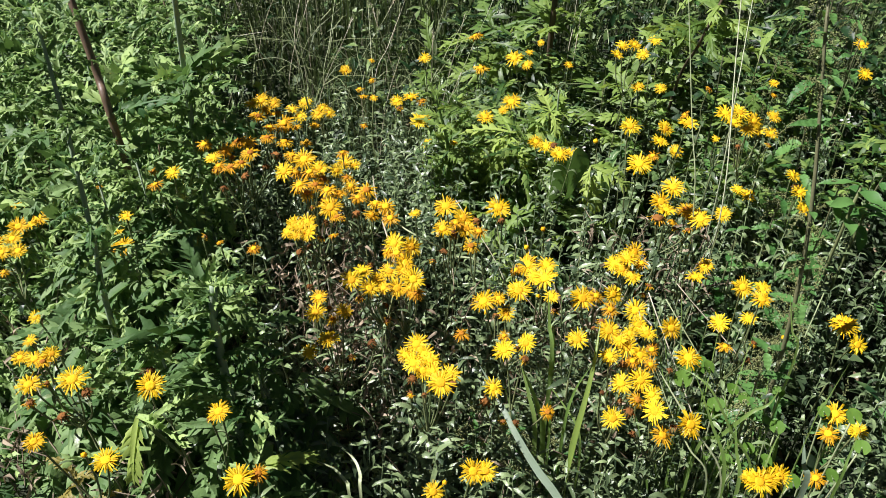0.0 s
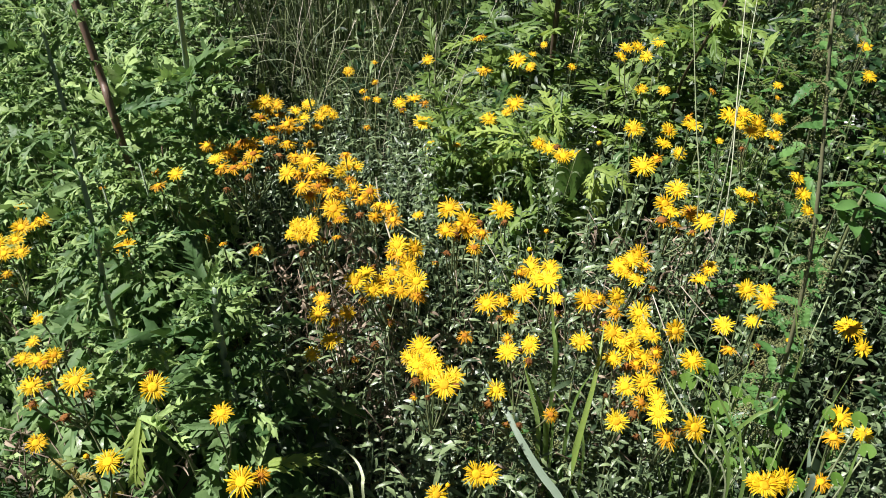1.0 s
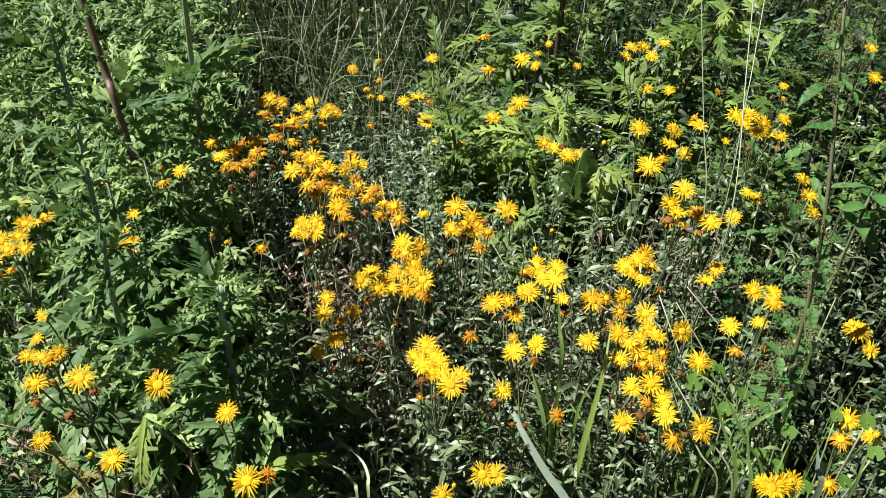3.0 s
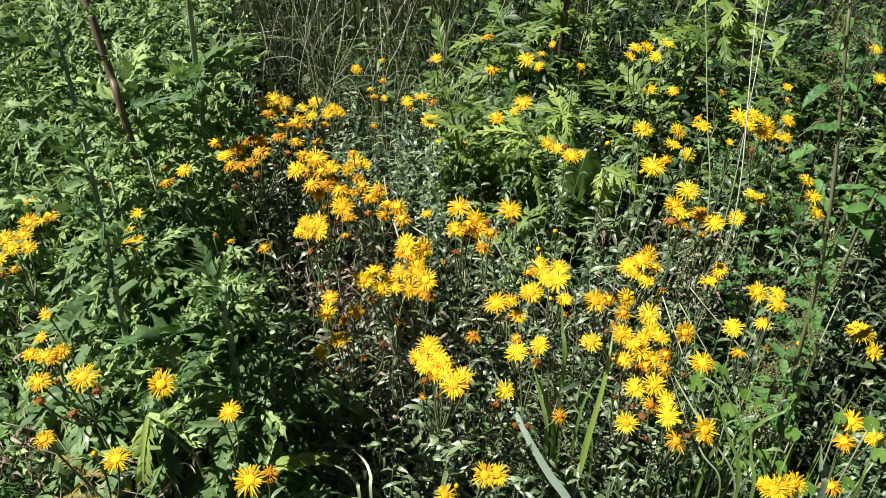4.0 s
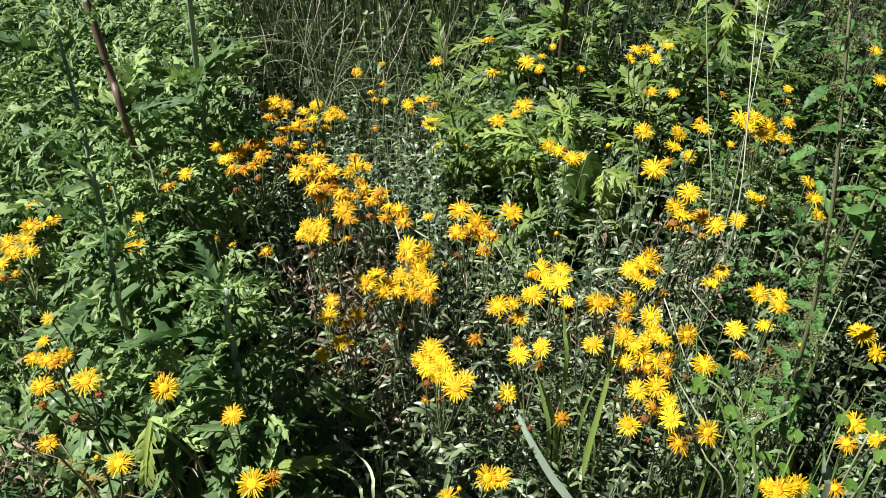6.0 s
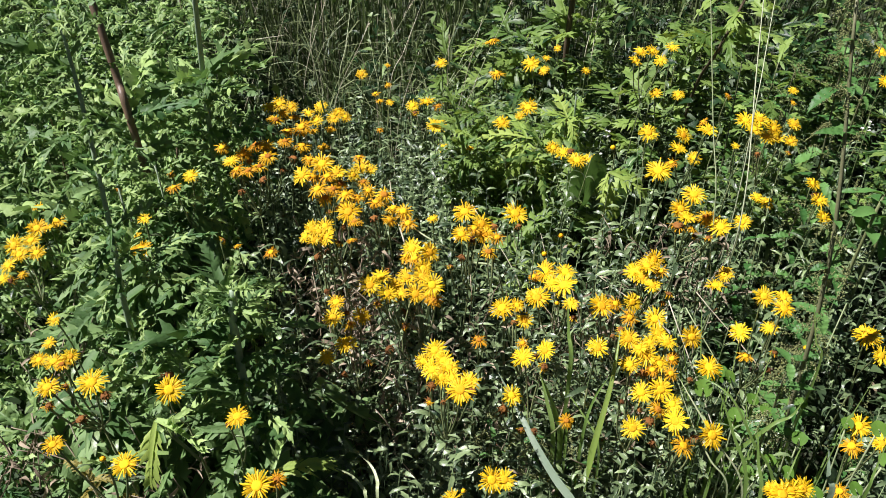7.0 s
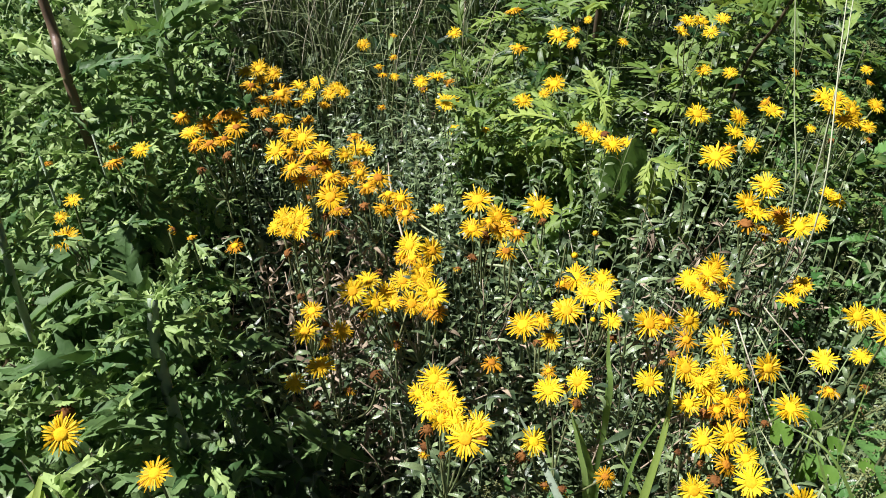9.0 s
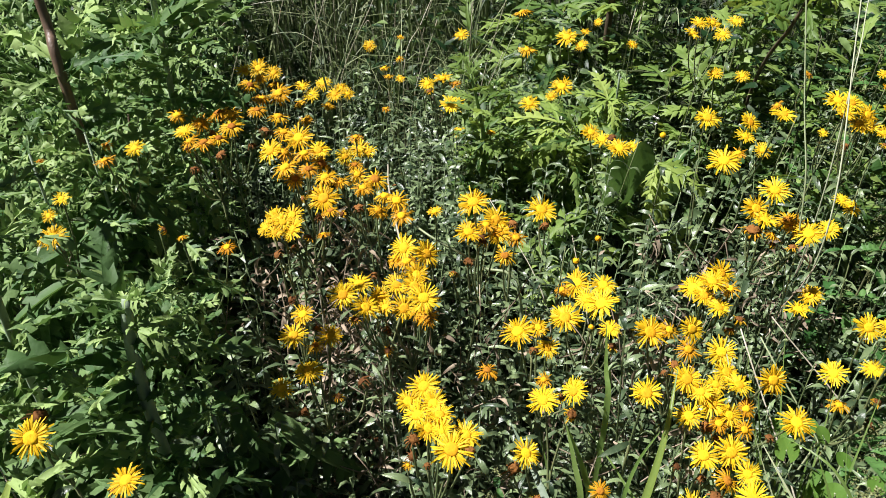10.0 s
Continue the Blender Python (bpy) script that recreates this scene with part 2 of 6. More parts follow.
def feather_leaf(length, width, lobes, droop, rib, rnd=rng, curl=0.8, lean=50, fat=1.0, lift=0.6, twist=0.5):
    """Leaf along +Y cut nearly to the midrib: narrow toothed lobes, each with its own lift, curl and twist."""
    verts, faces = [], []
    bend = rnd.uniform(-0.3, 0.3)
    n = lobes + 1

    def spine(s):
        a = droop * s
        return Vector((bend * length * s * s, length * math.sin(a) / max(droop, 1e-3), -length * (1 - math.cos(a)) / max(droop, 1e-3))), a

    for i in range(n + 1):
        s = i / n
        p, a = spine(s)
        w = rib * width * (1 - 0.75 * s) * (0.6 + 0.4 * min(1, s * 4))
        for k in (-1, 0, 1):
            verts.append(p + Vector((k * w, 0, abs(k) * w * 0.5)))
    for i in range(n):
        for k in range(2):
            v = i * 3 + k
            faces.append((v, v + 1, v + 4, v + 3))
    pitch = length / n
    for j in range(2 * lobes + 1):
        last = j == 2 * lobes
        side = 0 if last else 1 if j % 2 else -1
        s = 0.93 if last else min(0.94, 0.10 + 0.84 * (j // 2 + 0.5 + rnd.uniform(-0.15, 0.15)) / lobes)
        p, a = spine(s)
        env = math.sin(math.pi * (0.16 + 0.72 * s)) ** 0.7
        reach = 0.5 * width * env * rnd.uniform(0.75, 1.2) if not last else pitch * 1.3
        turn = radians(90 - lean - 22 * (s - 0.4) + rnd.uniform(-10, 10)) * side
        fwd = Vector((math.sin(turn), math.cos(turn), 0))
        out = Vector((fwd.y, -fwd.x, 0))
        up0 = rnd.uniform(-0.2, 1.0) * lift
        cu = curl * rnd.uniform(0.3, 1.5)
        tw = twist * rnd.uniform(-1, 1)
        wid = pitch * 0.40 * fat * rnd.uniform(0.85, 1.15)
        base = len(verts)
        pos, ang = Vector((0, 0, 0)), up0
        prof = ((0.0, 1.05), (0.28, 0.72), (0.46, 1.0), (0.62, 0.55), (0.80, 0.55), (1.0, 0.03))
        was = 0.0
        for q, wq in prof:
            step = (q - was) * reach
            was = q
            pos = pos + fwd * (step * math.cos(ang)) + Vector((0, 0, step * math.sin(ang)))
            ang -= cu * (0.15 if q < 0.5 else 0.34)
            th = tw * q
            o = out * math.cos(th) + Vector((0, 0, math.sin(th)))
            for k in (-1, 0, 1):
                v = pos + o * (k * wid * wq) + Vector((0, 0, abs(k) * wid * wq * 0.35))
                v = Vector((v.x, v.y * math.cos(a) + v.z * math.sin(a), -v.y * math.sin(a) + v.z * math.cos(a)))
                verts.append(p + v)
        for i in range(len(prof) - 1):
            for k in range(2):
                v = base + i * 3 + k
                faces.append((v, v + 1, v + 4, v + 3))
    return verts, faces


def spiny_leaf(length, width, lobes, droop, rib, rnd=rng, lean=52, fat=0.5, lift=0.5, curl=0.6, twist=0.5, roll=-0.4):
    """Thistle leaf along +Y: pointed side lobes, each with two smaller teeth, on a flat midrib; lobes lift, curl and twist singly."""
    verts, faces = [], []
    bend = rnd.uniform(-0.25, 0.25)
    n = lobes + 1

    def spine(s):
        a = droop * s
        return Vector((bend * length * s * s, length * math.sin(a) / max(droop, 1e-3), -length * (1 - math.cos(a)) / max(droop, 1e-3))), a

    for i in range(n + 1):
        s = i / n
        p, a = spine(s)
        w = rib * width * (1 - 0.8 * s) * (0.5 + 0.5 * min(1, s * 4))
        for k in (-1, 0, 1):
            verts.append(p + Vector((k * w, 0, abs(k) * w * 0.6)))
    for i in range(n):
        for k in range(2):
            v = i * 3 + k
            faces.append((v, v + 1, v + 4, v + 3))
    pitch = length / n
    outline = ((0.0, 0.0), (0.0, -1.0), (0.40, -1.05), (0.50, -0.52), (0.52, 0.0), (1.0, 0.0), (0.62, 0.45), (0.56, 1.0), (0.05, 1.0))
    for j in range(2 * lobes + 1):
        last = j == 2 * lobes
        side = 0 if last else 1 if j % 2 else -1
        s = 0.92 if last else min(0.93, 0.08 + 0.86 * (j // 2 + 0.5 + rnd.uniform(-0.15, 0.15)) / lobes)
        p, a = spine(s)
        env = math.sin(math.pi * (0.18 + 0.70 * s)) ** 0.7
        reach = 0.5 * width * env * rnd.uniform(0.75, 1.2) if not last else pitch * 1.5
        turn = radians(90 - lean - 22 * (s - 0.4) + rnd.uniform(-10, 10)) * side
        fwd = Vector((math.sin(turn), math.cos(turn), 0))
        out = Vector((fwd.y, -fwd.x, 0)) * (side or 1)
        up0, cu, tw = rnd.uniform(-0.2, 1.0) * lift, curl * rnd.uniform(0.2, 1.4), twist * rnd.uniform(-1, 1)
        wid = pitch * fat * rnd.uniform(0.85, 1.15)
        base = len(verts)
        for u, v in outline:
            u2 = u * reach
            ang = up0 - cu * u * 0.6
            h = u2 * math.sin(ang) + (roll * abs(v) + tw * v + rnd.uniform(-0.3, 0.3) * (u > 0.1)) * wid
            q = fwd * (u2 * math.cos(ang)) + out * (v * wid * math.cos(tw)) + Vector((0, 0, h))
            verts.append(p + Vector((q.x, q.y * math.cos(a) + q.z * math.sin(a), -q.y * math.sin(a) + q.z * math.cos(a))))
        b = base
        faces += [(b, b + 1, b + 2, b + 3, b + 4), (b + 4, b + 3, b + 5), (b + 4, b + 5, b + 6), (b, b + 4, b + 6, b + 7, b + 8)]
    return verts, faces


def toothed_leaf(length, width, teeth, droop, fold=0.25, rnd=rng):
    """Oval, saw-edged leaf along +Y on a short stalk."""
    n = teeth * 2
    verts, faces = [], []
    ph = rnd.uniform(0, 6)
    for i in range(n + 1):
        s = i / n
        env = (math.sin(math.pi * (0.04 + 0.96 * s ** 0.75)) ** 0.9) if s < 0.999 else 0.02
        y0 = length * math.sin(droop * s) / droop
        z0 = -length * (1 - math.cos(droop * s)) / droop
        for c in (-1, -0.55, 0, 0.55, 1):
            w = 0.5 * width * max(env, 0.03) * (1.0 if i % 2 == 0 or abs(c) < 1 else 0.80)
            rib = 0.06 * width * (1 if i % 4 < 2 else -1) * (1 if abs(c) == 0.55 else 0)
            verts.append(Vector((c * w, y0 - (0.0 if i % 2 else -0.3) * abs(c) * length / n, z0 + fold * abs(c) * w + rib + 0.05 * width * abs(c) * math.sin(ph + 8 * s))))
    for i in range(n):
        for k in range(4):
            a = i * 5 + k
            faces.append((a, a + 1, a + 6, a + 5))
    return verts, faces


def blade(path, width, fold=0.35, face=None, belly=None):
    """Grass blade along a path: a keel and two halves, tapering to the tip."""
    verts, faces = [], []
    n = len(path) - 1
    side = (path[-1] - path[0]).cross(Vector((0, 0, 1)))
    if face is not None:
        side = (path[-1] - path[0]).cross(Vector(face))
    side = side.normalized() if side.length > 1e-5 else Vector((1, 0, 0))
    for i, p in enumerate(path):
        s = i / n
        w = width * 0.5 * (0.55 + 0.6 * s if s < 0.45 else 0.82 * (1 - ((s - 0.45) / 0.55) ** 2.2) + 0.03)
        if belly:
            w = width * 0.5 * (0.12 if s < belly - 0.18 else 0.12 + 0.88 * (s - belly + 0.18) / 0.18 if s < belly else 0.06 + 0.94 * (1 - (s - belly) / (1 - belly)) ** 0.8)
        d = (path[min(i + 1, n)] - path[max(i - 1, 0)]).normalized()
        sd = (side - d * side.dot(d)).normalized()
        up = sd.cross(d)
        if up.z < 0:
            up = -up
        for k in (-1, 0, 1):
            verts.append(p + sd * (k * w) + up * (abs(k) * fold * w))
    for i in range(n):
        for k in range(2):
            a = i * 3 + k
            faces.append((a, a + 1, a + 4, a + 3))
    return verts, faces


def place(pos, azimuth, pitch, roll=0.0, size=1.0):
    """Pose of a leaf: azimuth about the stem, pitch above the level, in degrees."""
    return Matrix.LocRotScale(pos, (Matrix.Rotation(radians(azimuth), 3, "Z") @ Matrix.Rotation(radians(pitch), 3, "X") @ Matrix.Rotation(radians(roll), 3, "Y")).to_quaternion(), (size, size, size))


# ---- ground ----
def build_ground():
    verts, faces = [], []
    xs = [-60, -20, -8] + [-4 + 0.16 * i for i in range(51)] + [8, 20, 60]
    ys = [-60, -20, -8, -4] + [-2 + 0.16 * i for i in range(44)] + [9, 20, 60]
    for y in ys:
        for x in xs:
            near = abs(x) < 5 and -3 < y < 6
            h = 0.05 * (noise.noise(Vector((x * 1.7, y * 1.7, 0))) - 0.2) if near else -0.01
            verts.append((x, y, h))
    w = len(xs)
    for j in range(len(ys) - 1):
        for i in range(w - 1):
            a = j * w + i
            faces.append((a, a + 1, a + w + 1, a + w))
    ob = new("ground", mesh_of("ground", verts, faces, M_EARTH))
    tagged(ob, "dark brown meadow soil under dense weeds", "ground", kind="structure")


build_ground()


def stuff(name, label, category, polys, material):
    """One object of countless small blades or leaves."""
    verts, faces = join(polys)
    ob = new(name, mesh_of(name, verts, faces, material))
    return tagged(ob, label, category, kind="stuff")


def moved(vf, m):
    v, f = vf
    return [m @ p for p in v], f


# regions of the meadow, in plan
def canopy(x, y):
    """Height of the flower heads over the meadow."""
    x = max(-0.5, min(0.7, x))
    return max(0.45, 0.518 - 0.089 * x + 0.26 * y + 0.07 * x * x - 0.134 * y * y)


def in_thistles(x, y):
    return x < -0.19 - 0.26 * (y - 0.65)


def in_nettles(x, y):
    return x > 0.50 + 0.22 * (y - 0.9)


def in_back_grass(x, y):
    return y > 2.0 + 0.10 * math.sin(5 * x) and -0.75 < x < 0.10

# ---- yellow fleabane ----
R0 = 0.0175


def rays(count, droop, spread, rnd, length=1.0, limp=0.0):
    """A ring of strap-shaped florets."""
    verts, faces = [], []
    for i in range(count):
        a = 2 * math.pi * (i + rnd.uniform(-0.8, 0.8)) / count
        ln = R0 * length * rnd.uniform(0.66, 1.12)
        w = R0 * rnd.uniform(0.030, 0.047)
        dr = droop + rnd.uniform(-spread, spread)
        bow = rnd.uniform(0.1, 0.5) + limp * rnd.uniform(0, 1.5)
        ca, sa = math.cos(a), math.sin(a)
        z0 = R0 * rnd.uniform(-0.02, 0.06)
        roll = rnd.uniform(-0.8, 0.8)
        o = len(verts)
        r, z = R0 * 0.28, z0
        steps = 4
        for k in range(steps + 1):
            s = k / steps
            ww = w * (0.5, 0.9, 1.05, 1.1, 0.7)[k]
            for e in (-1, 1):
                verts.append(Vector((r * ca - e * ww * sa * math.cos(roll), r * sa + e * ww * ca * math.cos(roll), z + e * ww * math.sin(roll))))
            ang = dr - bow * s
            r += (ln - R0 * 0.28) / steps * math.cos(ang)
            z += (ln - R0 * 0.28) / steps * math.sin(ang)
        for k in range(steps):
            a0 = o + 2 * k
            faces.append((a0, a0 + 1, a0 + 3, a0 + 2))
    return verts, faces


def dome(radius, height, rings, segs, rnd, rough=0.06, base=0.0):
    """Bumpy button of the flower."""
    verts = [Vector((0, 0, base + height * 0.86))]
    faces = []
    for j in range(1, rings + 1):
        t = j / rings
        for k in range(segs):
            w = 2 * math.pi * (k + 0.5 * (j % 2)) / segs
            r = radius * math.sin(t * math.pi / 2) * (1 + rnd.uniform(-rough, rough))
            verts.append(Vector((r * math.cos(w), r * math.sin(w), base + height * math.cos(t * math.pi / 2) ** 0.8 + rnd.uniform(-rough, rough) * height)))
    for k in range(segs):
        faces.append((0, 1 + k, 1 + (k + 1) % segs))
    for j in range(1, rings):
        for k in range(segs):
            a, b = 1 + (j - 1) * segs + k, 1 + (j - 1) * segs + (k + 1) % segs
            faces.append((a, a + segs, b + segs, b))
    return verts, faces


def cup(rnd):
    """Green bracts under the flower, a bowl on the stalk with pointed rim."""
    segs, verts, faces = 12, [], []
    prof = ((0.06, -0.50), (0.26, -0.42), (0.36, -0.22), (0.34, -0.02))
    for j, (r, z) in enumerate(prof):
        for k in range(segs):
            w = 2 * math.pi * k / segs
            spike = 0.12 * (k % 2) if j == 3 else 0
            verts.append(Vector((R0 * (r + spike) * math.cos(w), R0 * (r + spike) * math.sin(w), R0 * (z + rnd.uniform(-0.02, 0.02)))))
    for j in range(3):
        for k in range(segs):
            a, b = j * segs + k, j * segs + (k + 1) % segs
            faces.append((a, b, b + segs, a + segs))
    return verts, faces


hr = random.Random(5)
HEADS = {"y": [], "o": [], "w": [], "b": []}
for i in range(8):
    c = mesh_of("flower_cup", *cup(hr), M_CUP)
    two = join([rays(hr.randint(44, 52), 0.06, 0.24, hr), rays(hr.randint(24, 30), 0.26, 0.30, hr, 0.82)])
    HEADS["y"].append((c, mesh_of("petal_ring", *two, M_RAY), mesh_of("disc", *dome(R0 * 0.34, R0 * 0.13, 5, 16, hr, 0.10), M_DISC)))
    two = join([rays(36, -0.10, 0.35, hr, 1.0, 0.5), rays(18, -0.45, 0.5, hr, 0.92, 0.8)])
    HEADS["o"].append((c, mesh_of("petal_ring", *two, M_OLDRAY), mesh_of("disc", *dome(R0 * 0.32, R0 * 0.20, 5, 16, hr, 0.14), M_OLDDISC if i % 3 == 0 else M_DISC)))
    HEADS["w"].append((c, mesh_of("petal_ring", *rays(28, -0.5, 0.8, hr, 0.82, 1.8), M_OLDRAY if i % 2 else M_BROWN), mesh_of("disc", *dome(R0 * 0.34, R0 * 0.20, 5, 14, hr, 0.34), M_BROWN)))
    HEADS["b"].append((c, mesh_of("petal_ring", *rays(20, 1.25, 0.12, hr, 0.5), M_RAY), mesh_of("disc", *dome(R0 * 0.33, R0 * 0.42, 5, 12, hr), M_DISC)))

FLEA_LEAVES = [mesh_of("leaf", *lance_leaf(hr.uniform(0.032, 0.050), hr.uniform(0.0070, 0.0105), hr.uniform(0.8, 2.3), hr.uniform(0.1, 0.6), wave=0.10, rnd=hr), M_FLEALEAF) for _ in range(9)]
DEAD_LEAVES = [mesh_of("dead_leaf", *lance_leaf(hr.uniform(0.03, 0.05), 0.008, hr.uniform(1.6, 2.6), 0.7, wave=0.3, rnd=hr), M_BROWN) for _ in range(3)]
WORD = {"y": "open yellow daisy-like heads", "o": "ageing orange-yellow heads", "w": "withered brown heads", "b": "closed yellow buds"}


HEAD_SPOTS = []


def under_heads(x, y, h, wide=0.05, deep=0.20, gap=0.02):
    """Height h lowered so that a shoot at x, y stays below the flower heads standing close to it."""
    for hx, hy, hz in HEAD_SPOTS:
        if abs(hx - x) < wide and -0.03 < hy - y < deep:
            h = min(h, hz - gap + 0.7 * max(0.0, hy - y))
    return max(0.3, h)


def fleabane(x, y, *heads):
    """One flowering fleabane: (dx, dy, height, width in cm, state) of each head, from its foot."""
    r = random.Random(int((x * 971 + y * 613) * 1000) & 0xFFFFFF)
    states = [h[4] for h in heads]
    main = max(set(states), key=states.count)
    count = "a single head," if len(heads) == 1 else "several heads,"
    root = plant("fleabane_plant", x, y, 0.0, f"leafy fleabane stem with {count} {WORD[main]}", "flowering plant", "fleabanes of the meadow")
    top = min(h[2] for h in heads)
    cx, cy = sum(h[0] for h in heads) / len(heads), sum(h[1] for h in heads) / len(heads)
    fork = Vector((cx * 0.8, cy * 0.8, top - r.uniform(0.07, 0.12)))
    spine = curve_between([Vector((0, 0, -0.02)), Vector((cx * 0.2 + r.uniform(-0.02, 0.02), cy * 0.2 + r.uniform(-0.02, 0.02), fork.z * 0.5)), fork], 6)
    piece("stem", mesh_of("stem", *tube(spine, [0.0021 - 0.0009 * i / len(spine) for i in range(len(spine))], 6), M_FLEASTEM), root)
    spent = []
    if len(heads) > 4:
        low = min(h[2] for h in heads)
        spent = [(cx + r.uniform(-0.035, 0.035), cy + r.uniform(-0.035, 0.01), low - r.uniform(0.005, 0.03), r.uniform(1.6, 2.4), "w") for _ in range(2)]
    for dx, dy, z, cm, state in (*heads, *spent):
        tip = Vector((dx, dy, z))
        HEAD_SPOTS.append((x + dx, y + dy, z))
        if state in "y":
            tilt, az = r.gauss(26, 12), r.gauss(-95, 28)
        elif state == "o":
            tilt, az = r.gauss(14, 12), r.gauss(-90, 60)
        else:
            tilt, az = r.gauss(25, 18), r.uniform(-180, 180)
        axis = Vector((math.sin(radians(tilt)) * math.cos(radians(az)), math.sin(radians(tilt)) * math.sin(radians(az)), math.cos(radians(tilt))))
        size = cm / 3.5 * (1.12 if state == "w" else 1.9 if state == "b" else 0.97)
        neck = tip - axis * (0.5 * R0 * size)
        bow = curve_between([fork, fork.lerp(neck, 0.55) - axis * 0.012 + Vector((0, 0, -0.004)), neck], 5)
        piece("branch", mesh_of("branch", *tube(bow, [0.0016, *[0.0012] * (len(bow) - 2), 0.0017], 5), M_FLEASTEM), root)
        c, ray, disc = r.choice(HEADS[state])
        q = axis.to_track_quat("Z", "Y") @ Matrix.Rotation(r.uniform(0, 6.28), 3, "Z").to_quaternion()
        head = piece("flower_head", c, root, Matrix.LocRotScale(tip, q, (size, size, size)))
        piece("petal_ring", ray, head)
        piece("disc", disc, head)
        for k in range(0 if z < top else 2):
            p = bow[r.randint(2, len(bow) - 2)]
            piece("leaf", r.choice(FLEA_LEAVES), root, place(p, r.uniform(0, 360), r.uniform(10, 55), r.uniform(-30, 30), r.uniform(0.35, 0.65)))
    n = 10
    for k in range(n):
        s = 0.32 + 0.68 * k / (n - 1)
        p = spine[min(len(spine) - 1, int(s * (len(spine) - 1)))]
        kind = DEAD_LEAVES if k < 3 and r.random() < 0.5 else FLEA_LEAVES
        piece("leaf" if kind is FLEA_LEAVES else "dead_leaf", r.choice(kind), root, place(p, k * 137.5 + r.uniform(-30, 30), r.uniform(5, 50), r.uniform(-35, 35), r.uniform(0.8, 1.25) * (1.1 - 0.3 * s)))


def leafy_shoot(height, r):
    """A flowerless fleabane shoot."""
    root = plant("fleabane_shoot", 0, 0, 0, "flowerless fleabane shoot with narrow grey-green leaves", "plant", "flowerless fleabane shoots")
    top = Vector((r.uniform(-0.05, 0.05), r.uniform(-0.05, 0.05), height))
    spine = curve_between([Vector((0, 0, -0.02)), Vector((top.x * 0.3, top.y * 0.3, height * 0.5)), top], 6)
    piece("stem", mesh_of("stem", *tube(spine, [0.0016 - 0.0009 * i / len(spine) for i in range(len(spine))], 5), M_FLEASTEM), root)
    n = 15
    for k in range(n):
        s = 0.40 + 0.60 * k / (n - 1)
        p = spine[min(len(spine) - 1, round(s * (len(spine) - 1)))]
        up = 10 + 45 * max(0, s - 0.7) / 0.3
        piece("leaf", r.choice(FLEA_LEAVES), root, place(p, k * 137.5 + r.uniform(-25, 25), r.uniform(-12, 20) + up, r.uniform(-40, 40), r.uniform(0.75, 1.2) * (1.15 - 0.45 * s)))
    return root


# ---- thistle-like weeds with lobed leaves ----
tr_ = random.Random(21)
THISTLE_LEAVES = [mesh_of("leaf", *spiny_leaf(tr_.uniform(0.09, 0.135), tr_.uniform(0.042, 0.058), tr_.choice((6, 7, 8)), tr_.uniform(0.3, 1.6), tr_.uniform(0.09, 0.13), tr_, lean=tr_.uniform(38, 60), fat=tr_.uniform(0.32, 0.42), lift=tr_.uniform(0.8, 1.5), curl=tr_.uniform(0.4, 2.4), twist=1.1, roll=tr_.uniform(-0.7, -0.2)), M_THISTLE) for _ in range(20)]
HANGING_LEAF = mesh_of("leaf", *spiny_leaf(0.080, 0.062, 6, 0.5, 0.08, tr_, lean=58, fat=0.38, lift=0.2, curl=0.4, twist=0.45, roll=-0.25), M_BRIGHTLEAF)
BROAD_LEAVES = [mesh_of("leaf", *spiny_leaf(tr_.uniform(0.09, 0.12), tr_.uniform(0.058, 0.072), 6, tr_.uniform(0.3, 1.1), 0.15, tr_, lean=tr_.uniform(40, 55), fat=0.44, lift=0.9, curl=0.8, twist=0.8, roll=-0.3), M_BROAD) for _ in range(8)]
LOBED_LEAVES = [mesh_of("leaf", *spiny_leaf(tr_.uniform(0.11, 0.15), tr_.uniform(0.09, 0.12), 5, tr_.uniform(0.3, 0.9), tr_.uniform(0.06, 0.09), tr_, lean=tr_.uniform(42, 56), fat=tr_.uniform(0.32, 0.40), lift=0.5, curl=0.7, twist=0.5, roll=-0.35), M_LOBED) for _ in range(8)]
NETTLE_LEAVES = [mesh_of("leaf", *toothed_leaf(tr_.uniform(0.05, 0.085), tr_.uniform(0.022, 0.036), 9, tr_.uniform(0.5, 1.2), rnd=tr_), M_NETTLE) for _ in range(7)]
YELLOW_LEAVES = [mesh_of("yellowing_leaf", *feather_leaf(0.09, 0.05, 6, 1.2, 0.10, tr_, curl=1.4), M_YELLOWING) for _ in range(2)]


